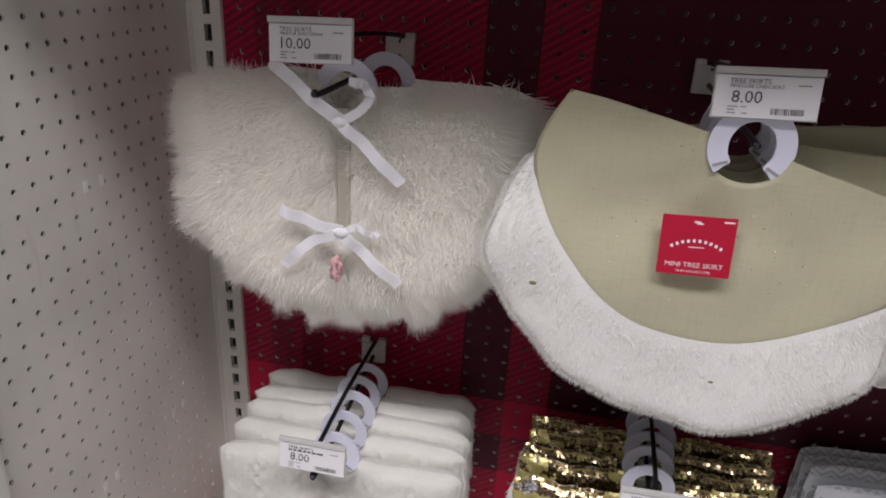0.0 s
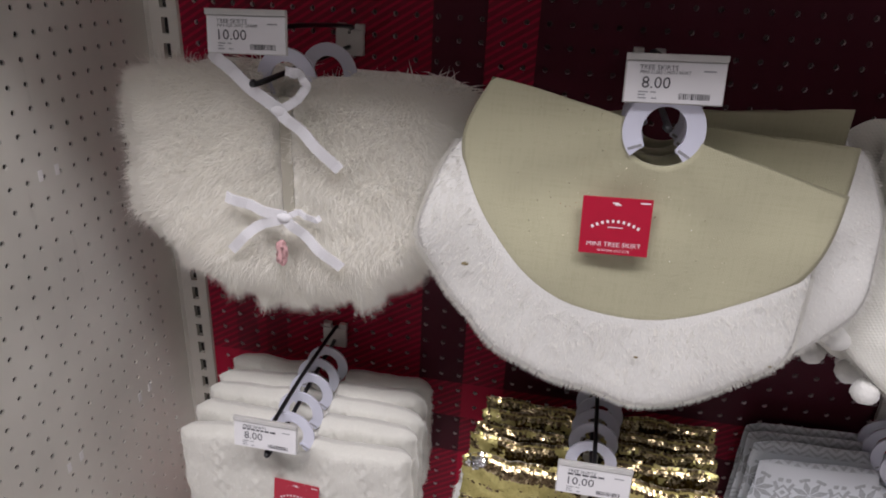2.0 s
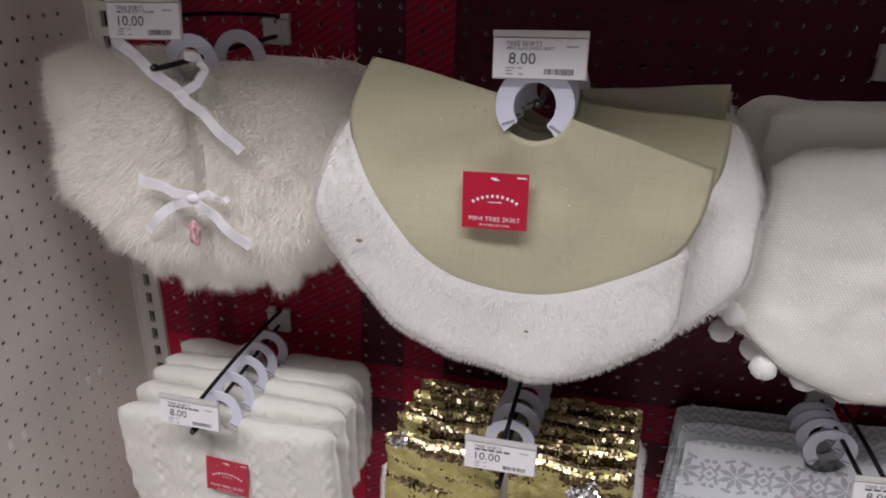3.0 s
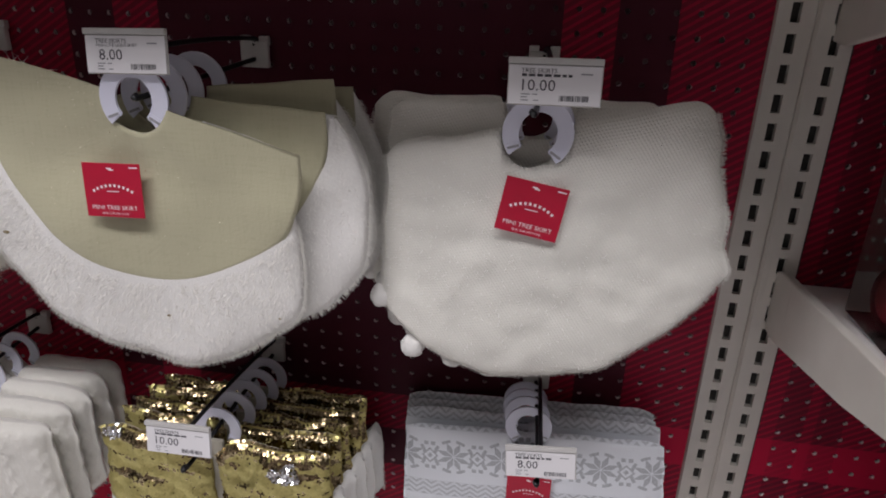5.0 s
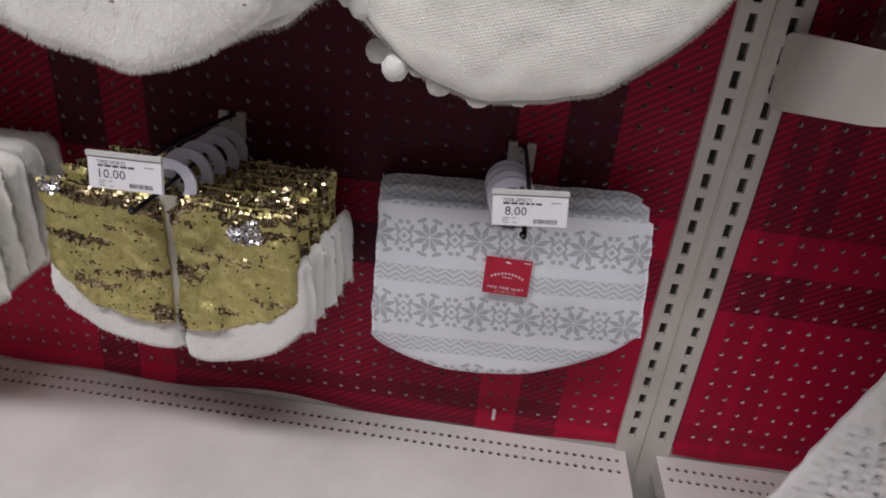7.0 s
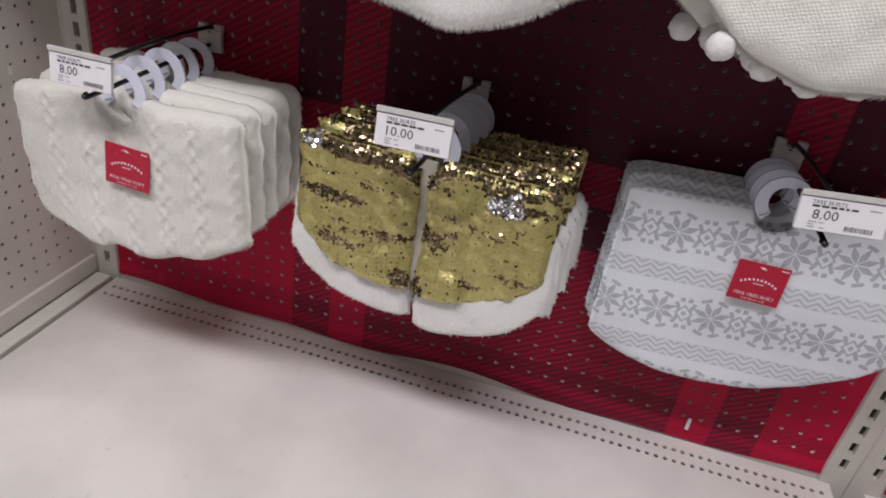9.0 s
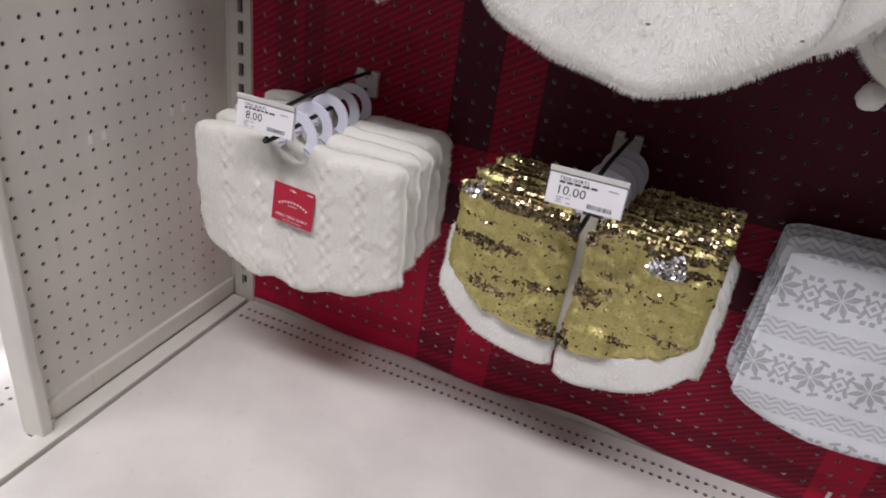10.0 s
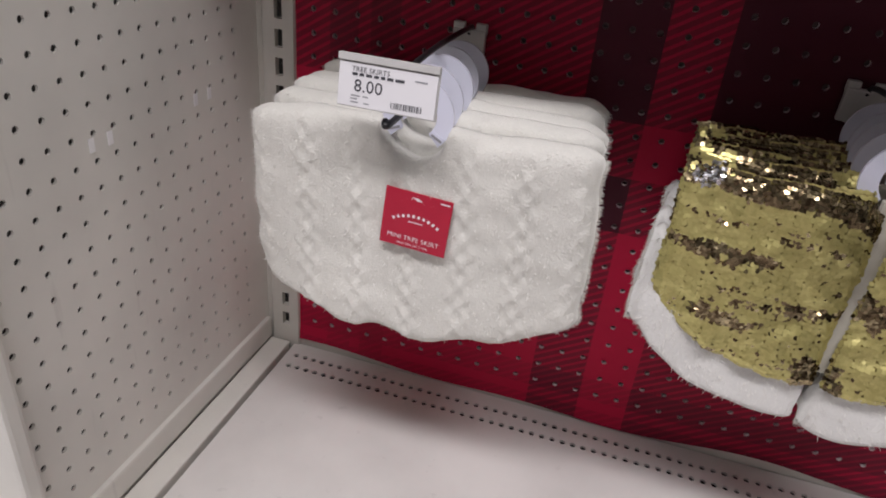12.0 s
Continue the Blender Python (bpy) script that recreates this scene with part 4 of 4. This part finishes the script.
def gold_skirt(x, y, seed, front, roll):
    ob = empty("sequin_tree_skirt", pose(x, y, LOW, 0, roll, 0), "folded gold sequin mini tree skirt with white plush border", "tree skirt", "hanging tree skirts")
    rng = random.Random(seed)
    top = notch(-0.014, 0.016, 0.0, 0.0, 0.0)
    for x0, x1, c0, c1, low, k in ((-0.143, -0.006, -0.130, -0.178, -0.178, 0), (0.004, 0.142, -0.180, -0.105, -0.180, 1)):
        def hem(q, x0=x0, x1=x1, k=k):
            s = (q - x0) / (x1 - x0)
            s = s if k == 0 else 1 - s
            return -0.122 - 0.058 * max(0, 1 - (1 - s) ** 2.6) ** 0.8

        def trim(q, hem=hem):
            return hem(q) - (0.044 if q < 0 else 0.052)

        v, f, g = cloth(x0 - (0.010 if k == 0 else 0), x1 + (0.013 if k else 0), lambda q, hem=hem: hem(q) + 0.045, trim, 0.040 if front else 0.054, 40, 22, 0.004, seed + k, 0.003, edge=10, rough=0.004)
        mesh("plush_border", v, f, M_PLUSH, ob, "white plush border", True)
        v, f = pile(g, 1900 if front else 700, 0.0045, 0.00045, 1.2, 0.1, seed + k, (0, 0, 0), 0.75)
        mesh("plush_pile", v, f, M_PILE, ob, "short white pile")
        v, f, g = cloth(x0, x1, top, hem, 0.018, 60, 60, 0.010, seed + 3 + k, 0.002, edge=5, freq=22.0, round_off=0.003)
        for q in v:
            q.y -= 0.016
        g[:, :, 1] -= 0.016
        mesh("sequin_backing", v, f, M_GOLDBASE, ob, "", True)
        # overlapping sequins in slanted rows
        nz, nx = g.shape[0] - 1, g.shape[1] - 1
        groups = {0: ([], []), 1: ([], []), 2: ([], [])}
        pitch = 0.0025
        rows, cols = int(0.165 / pitch), int((x1 - x0) / pitch)
        for j in range(rows):
            for i in range(cols):
                fi = min((i + 0.5 + 0.5 * (j % 2)) / cols, 0.999) * nx
                fj = (j + 0.3 + 0.3 * math.sin(i * 0.2)) / rows * nz
                if fj < 0 or fj >= nz:
                    continue
                if not front and fj > nz * 0.45 and abs(fi / nx - (0 if k == 0 else 1)) > 0.25:
                    continue
                p = Vector(g[int(fj), int(fi)])
                q = Vector(g[int(fj), min(int(fi) + 1, nx)])
                m = noise.noise(Vector((p.x * 18 + p.z * 8, seed, p.z * 58))) + 0.5 * noise.noise(Vector((p.x * 90, seed, p.z * 130)))
                m += rng.gauss(0, 0.13)
                # back skirts get more dark sequins, painting the shade of the tight stack
                flip = m > (0.34 if front else -0.12) or (fj < nz * 0.13 and m > -0.30)
                wild = (0.42 if rng.random() < 0.10 else 0.12) if flip else 0.055
                kind = 1 if flip or rng.random() < 0.010 else 0
                if front and ((p - Vector((0.090, p.y, -0.045))).length < 0.015 * (1 + 0.9 * noise.noise(p * 75)) or (p - Vector((-0.128, p.y, -0.020))).length < 0.011):
                    kind, wild = 2, 0.8
                gj, gi = min(int(fj), nz - 1), min(int(fi), nx - 1)
                skin = (Vector(g[min(gj + 2, nz), gi]) - Vector(g[max(gj - 2, 0), gi])).cross(Vector(g[gj, min(gi + 2, nx)]) - Vector(g[gj, max(gi - 2, 0)])).normalized()
                skin = -skin if skin.y > 0 else skin
                normal = (skin * 1.0 + Vector((rng.gauss(0, wild) * 0.6, 0, 0.22 + rng.gauss(0, wild)))).normalized()
                a = normal.cross(Vector((0.3, 0, 1))).normalized()
                b = normal.cross(a)
                c = p + Vector((rng.uniform(-1, 1) * 0.0006 + (j % 3) * 0.0004, -0.0016 - 0.00012 * rng.random(), rng.uniform(-1, 1) * 0.0006))
                verts, faces = groups[kind]
                o = len(verts)
                r = 0.0020
                verts += [c + r * (math.cos(t * math.pi / 3) * a + math.sin(t * math.pi / 3) * b) for t in range(6)]
                faces.append(tuple(range(o, o + 6)))
        for kind, (mat, name) in enumerate(((M_GOLD, "sequin_field"), (M_MIRROR, "flipped_sequin_patch"), (M_SILVER, "silver_sequin_patch"))):
            if groups[kind][0]:
                mesh(name, *groups[kind], mat, ob, ("matte gold sequins", "shiny flipped sequins", "patch of silver sequins")[kind])
    box_part("slit_lining", (-0.010, 0.008, -0.013, -0.008, -0.170, -0.02), M_LINING, ob, "grey lining in the slit", 0.001)
    hanger(ob, 0.0, -0.004, -0.008, 0.029, -4)
    return ob


for i, (cx, cy, cr) in enumerate(((0.588, -0.050, -1), (0.588, -0.078, 0.5), (0.583, -0.105, -0.5), (0.580, -0.132, 0.5), (0.577, -0.166, 0.5))):
    gold_skirt(cx, cy, 70 + i * 5, i == 4, cr)


def snow_skirt(x, y, seed, front, roll):
    ob = empty("fair_isle_tree_skirt", pose(x, y, LOW, 0, roll, 0), "folded white fleece mini tree skirt with grey snow-star pattern", "tree skirt", "hanging tree skirts")
    top = notch(-0.026 if front else -0.016, 0.024, 0.0, 0.0, 0.004)
    bot = scoop(-0.158, 0.158, -0.224, -0.192, -0.270, 2.0, 0.8)
    v, f, g = cloth(-0.158, 0.165, top, bot, 0.014, 70, 50, 0.003, seed, 0.012, edge=6)
    mesh("fleece_body", v, f, M_ISLE, ob, "", True)
    hanger(ob, 0.0, -0.008, -0.014, 0.029, -6)
    if front:
        hang_tag(ob, 0.002, -0.0135, -0.112, 3, -3)
    return ob


for i, (cx, cy, cr) in enumerate(((0.936, -0.022, -2.5), (0.936, -0.038, -2.5), (0.939, -0.054, -3.2), (0.942, -0.076, -3))):
    snow_skirt(cx, cy, 90 + i, i == 3, cr)

peg_hook(0.242, 1.447, "10.00", "MINI FUR SKIRT CREAM", 0.236, -0.016, 0.030, -2, -0.012, 1)
peg_hook(0.584, 1.443, "8.00", "MINI LUXE LINEN SKIRT", 0.252, -0.003, 0.024, -2, 0.0, 2)
peg_hook(0.922, 1.447, "10.00", "", 0.236, 0.013, 0.012, -1, 0.0, 3)
peg_hook(0.216, 1.040, "8.00", "", 0.246, 0.005, 0.014, 0, 0.006, 4)
peg_hook(0.580, 1.040, "10.00", "", 0.244, -0.006, 0.027, -1, -0.004, 5)
peg_hook(0.948, 1.046, "8.00", "", 0.200, 0.009, 0.018, -5, 0.008, 6)


# ---- the next bay ----
def bracket(z, label):
    """A tapered steel shelf bracket with a returned upper edge."""
    ob = empty("shelf_bracket", pose(1.2165, 0, z - 0.006), label, "bracket", "shelf brackets")
    outline = [(-0.002, 0.006), (-0.03, 0.004), (-0.22, 0.043), (-0.395, 0.090), (-0.415, 0.098), (-0.42, 0.108), (-0.415, 0.117), (-0.40, 0.117), (-0.02, 0.087), (-0.002, 0.082)]
    bm = bmesh.new()
    rings = [[bm.verts.new((x, y, q)) for y, q in outline] for x in (0.0, 0.010)]
    bm.faces.new(rings[0])
    bm.faces.new(rings[1][::-1])
    n = len(outline)
    for k in range(n):
        bm.faces.new((rings[0][k], rings[0][(k + 1) % n], rings[1][(k + 1) % n], rings[1][k]))
    bmesh.ops.bevel(bm, geom=list(bm.edges), offset=0.0012, segments=2, affect="EDGES")
    part("bracket_plate", bm, M_METAL, ob)
    bm = bmesh.new()
    bmesh.ops.create_cone(bm, cap_ends=True, segments=14, radius1=0.004, radius2=0.004, depth=0.003, matrix=pose(-0.001, -0.385, 0.104, 0, 90, 0))
    part("rivet", bm, M_HOLE_SHADE, ob, "rivet hole drawn as a shade-dark disc")
    box_part("wall_tab", (0.001, 0.005, -0.006, 0.003, 0.022, 0.040), M_METAL, ob, "", 0.0005)
    box_part("wall_tab", (0.001, 0.005, -0.006, 0.003, 0.053, 0.071), M_METAL, ob, "", 0.0005)
    return ob


bracket(1.150, "almond steel bracket carrying a sloped shelf")
bracket(1.487, "almond steel bracket above the ornament shelf")
for z, label in ((1.200, "off-white sloped steel shelf holding boxed red ornaments"), (1.537, "off-white steel shelf above the ornament boxes")):
    ob = empty("sloped_shelf", pose(1.234, 0, z, -5.2), label, "shelf", "bracket shelves")
    box_part("shelf_top", (0.0, 0.80, -0.42, -0.004, 0.0, 0.012), M_SHELF, ob, "", 0.002)
    box_part("shelf_lip", (0.0, 0.80, -0.43, -0.42, -0.02, 0.030), M_SHELF, ob, "", 0.002)


def ornament(x, y, z, r, mat, seed):
    ob = empty("ornament", pose(x, y, z, 0, 0, 0), ("glossy" if mat is M_ORN else "satin") + " red ball ornament with gold cap in a clear box", "ornament", "red ornaments")
    bm = bmesh.new()
    bmesh.ops.create_uvsphere(bm, u_segments=28, v_segments=18, radius=r)
    part("ball", bm, mat, ob, "", True)
    rng = random.Random(seed)
    d = Vector((rng.uniform(-0.7, 0.2), -1, rng.uniform(-0.3, 0.9))).normalized()
    turn = d.to_track_quat("Z", "Y").to_matrix().to_4x4()
    bm = bmesh.new()
    bmesh.ops.create_cone(bm, cap_ends=True, segments=16, radius1=0.0065, radius2=0.0055, depth=0.006, matrix=turn @ Matrix.Translation((0, 0, r + 0.0015)))
    part("cap", bm, M_CAP, ob, "ridged gold cap")
    pts = [turn @ Vector((0.0035 * math.cos(t), 0, r + 0.0065 + 0.0035 * math.sin(t))) for t in np.linspace(0, 2 * math.pi, 14)]
    wire("loop", pts, 0.0006, M_CAP, ob)
    return ob


k = 0
for ix in range(4):
    for iz in range(4):
        for iy in range(2):
            k += 1
            ox, oy = 1.292 + 0.070 * ix + 0.012 * (iz % 2), -0.150 - 0.070 * iy + 0.01 * (iz % 2)
            ornament(ox, oy, 1.252 - oy * 0.09 + 0.063 * iz, 0.0335, M_ORN if (k * 7) % 3 else M_ORNMATT, k)
pack = empty("ornament_box", pose(1.252, -0.105, 1.230), "clear plastic box filled with red ball ornaments", "box")
bm = bmesh.new()
box(bm, 0.0, 0.320, -0.180, 0.0, 0.0, 0.265, 0.002)
part("clear_shell", bm, M_CLEAR, pack, "thin clear plastic walls")
box_part("box_base", (0.003, 0.317, -0.177, -0.003, -0.004, -0.0005), M_GREYCARD, pack, "", 0)


def chunky_relief(x, z):
    a = math.sin((x * 0.9 + z * 0.45) * 2 * math.pi / 0.030)
    b = math.sin((z * 0.9 - x * 0.35) * 2 * math.pi / 0.022)
    hole = max(0.0, a * b - 0.45)
    return 0.0050 * a * b - 0.030 * hole


ob = empty("chunky_knit_tree_skirt", pose(1.595, -0.215, 1.045, 0, 14, 0), "large folded white chunky-knit tree skirt", "tree skirt", "hanging tree skirts")
v, f, g = cloth(-0.225, 0.225, lambda q: -0.05 - 0.9 * max(0, abs(q) - 0.16) ** 1.4, lambda q: -0.45, 0.06, 110, 100, 0.006, 5, 0.02, chunky_relief, edge=4)
mesh("knit_body", v, f, M_CHUNKY, ob, "open white yarn stitches", True)
hanger(ob, 0.0, -0.01, -0.03, 0.034, -14)
ph = empty("peg_hook", pose(1.595, 0, 1.045), "black double-wire peg hook in the next bay", "hook", "price hooks")
part("back_plate", box(bmesh.new(), -0.017, 0.017, -0.012, -0.004, -0.014, 0.016, 0.002), M_PLATE, ph)
wire("lower_wire", bend([(0, -0.010, -0.004), (0, -0.12, -0.006), (0, -0.26, 0.0)]), 0.0027, M_BLACK, ph)

# ---- the end display beyond the side panel ----
shelf = empty("end_shelf", pose(-0.094, 0, 0, 0, 0, 0), "off-white steel shelf of the end display", "shelf", "base shelves")
v, f = perforated((-0.048, -0.60, SHELF), (1, 0, 0), (0, 1, 0), 2, 94, 0.0225, 0.0127, 0.0031, 0.003)
for a, b in ((-0.003, 0.0), (-0.46, -0.048)):
    n = len(v)
    v.extend([Vector((a, -0.60, SHELF)), Vector((b, -0.60, SHELF)), Vector((b, -0.60 + 94 * 0.0127, SHELF)), Vector((a, -0.60 + 94 * 0.0127, SHELF))])
    f.append((n, n + 1, n + 2, n + 3))
n = len(v)
v.extend([Vector((0.0, -0.60, SHELF)), Vector((0.086, -0.60, SHELF)), Vector((0.086, -0.413, SHELF)), Vector((0.0, -0.413, SHELF))])
f.append((n, n + 1, n + 2, n + 3))
n = len(v)
v.extend([Vector((0.0, -0.413, SHELF)), Vector((0.060, -0.413, SHELF)), Vector((0.060, 0.59, SHELF)), Vector((0.0, 0.59, SHELF))])
f.append((n, n + 1, n + 2, n + 3))
mesh("shelf_top", v, f, M_SHELF, shelf)
box_part("shelf_underside_shade", (-0.455, -0.002, -0.598, 0.59, SHELF - 0.035, SHELF - 0.010), M_HOLE_SHADE, shelf, "", 0)
box_part("shelf_lip", (-0.466, -0.4602, -0.60, 0.594, SHELF - 0.04, SHELF - 0.0005), M_SHELF, shelf, "", 0.001)
box_part("kick_panel", (-0.44, -0.42, -0.58, 0.58, 0.0, SHELF - 0.041), M_METAL, shelf, "", 0.001)
box_part("wall_end_display", (-0.092, -0.056, -0.355, 0.60, 0.30, 1.80), M_SIDE, None, "", 0.001)
tagged(bpy.data.objects["wall_end_display"], "off-white steel back of the end display", "wall", kind="structure")


def ornament_card(x, y, z, seed, label):
    """A grey backer card on a hook with a padded toy ornament below it."""
    ob = empty("hanging_ornament", pose(x, y, z, 0, 0, 90), label, "ornament", "end display ornaments")
    rng = random.Random(seed)
    bm = bmesh.new()
    box(bm, -0.045, 0.045, -0.001, 0.001, -0.070, 0.022, 0.0006)
    part("backer_card", bm, M_GREYCARD, ob, "grey backer card")
    for i in range(5):
        bm = bmesh.new()
        box(bm, -0.010, 0.010, -0.0012, 0.0012, -0.010, 0.010, 0.0005)
        bm.transform(pose(-0.040 + 0.020 * i, -0.0005, 0.022, 0, 45, 0))
        part("card_point", bm, M_GREYCARD, ob)
    for i, (dx, dz, r, mat) in enumerate(((-0.018, -0.095, 0.036, M_PLUSH), (0.024, -0.105, 0.032, M_PLUSH), (0.0, -0.155, 0.034, M_SILK), (0.032, -0.165, 0.028, M_GREEN), (-0.026, -0.195, 0.024, M_SILK), (0.020, -0.205, 0.018, M_SILK))):
        bm = bmesh.new()
        bmesh.ops.create_icosphere(bm, subdivisions=3, radius=r)
        for q in bm.verts:
            q.co *= 1 + 0.18 * noise.noise(q.co * 60 + Vector((seed, i, 0)))
            q.co.y *= 0.7
        bm.transform(Matrix.Translation((dx, -0.02 - rng.random() * 0.01, dz)))
        part("padded_lobe", bm, mat, ob, "", True)
    bm = bmesh.new()
    box(bm, -0.006, 0.006, -0.050, -0.046, -0.145, -0.095, 0.002)
    part("sash", bm, M_OLIVE, ob, "olive sash")
    return ob


for y in (-0.325, -0.20):
    for i, x in enumerate((-0.190, -0.235, -0.280)):
        ornament_card(x, y, 0.925, 3 + i, "grey carded plush and silver ornament on a hook")
    rod = empty("peg_hook", pose(-0.094, y, 0.935), "thin steel display hook with black stop", "hook", "end display hooks")
    wire("lower_wire", [(0, 0, 0), (-0.24, 0, 0.0)], 0.0024, M_STEEL, rod)
    wire("upper_wire", bend([(0, 0, 0.03), (-0.15, 0, 0.034), (-0.27, 0, 0.06)]), 0.0024, M_STEEL, rod)
    bm = bmesh.new()
    bmesh.ops.create_icosphere(bm, subdivisions=2, radius=0.012, matrix=Matrix.Translation((-0.085, 0, 0)))
    part("stop", bm, M_BLACK, rod, "black rubber stop", True)
    part("label_holder", box(bmesh.new(), -0.272, -0.270, -0.038, 0.038, 0.045, 0.085, 0.0005), M_PLATE, rod)
ornament_card(-0.20, -0.330, 1.33, 9, "grey carded plush ornament on an upper hook")
rod = empty("peg_hook", pose(-0.094, -0.330, 1.345), "thin steel display hook", "hook", "end display hooks")
wire("lower_wire", [(0, 0, 0), (-0.24, 0, 0.0)], 0.0024, M_STEEL, rod)

# ---- the store round about ----
box_part("floor", (-9, 9, -9, 9, -0.05, 0.0), M_FLOOR, None, "", 0)
tagged(bpy.data.objects["floor"], "pale glossy vinyl store floor", "floor", kind="structure")
box_part("ceiling", (-9, 9, -9, 9, 3.7, 3.75), M_CEIL, None, "", 0)
tagged(bpy.data.objects["ceiling"], "white tiled store ceiling", "ceiling", kind="structure")
# wall_aisle is an unseen stand-in for the opposite shelves, dark to limit bounce
for name, b in (("wall_north", (-9, 9, 9, 9.1, 0, 3.7)), ("wall_south", (-9, 9, -9.1, -9, 0, 3.7)), ("wall_west", (-9.1, -9, -9, 9, 0, 3.7)), ("wall_east", (9, 9.1, -9, 9, 0, 3.7)), ("wall_aisle", (-1.2, 4.0, -2.6, -2.5, 0, 1.7))):
    box_part(name, b, M_FARWALL, None, "", 0)
    tagged(bpy.data.objects[name], "plain unseen wall added to close the store", "wall", kind="structure")
# out of view, added to block the ceiling lamp from the upper wall
top = empty("unseen_shade_shelf", pose(0, 0, 1.708), "unseen steel shelf added above the skirts to shade the wall", "shelf")
box_part("shelf_top", (0.012, 2.05, -0.43, -0.002, 0.0, 0.03), M_SHELF, top, "", 0.002)
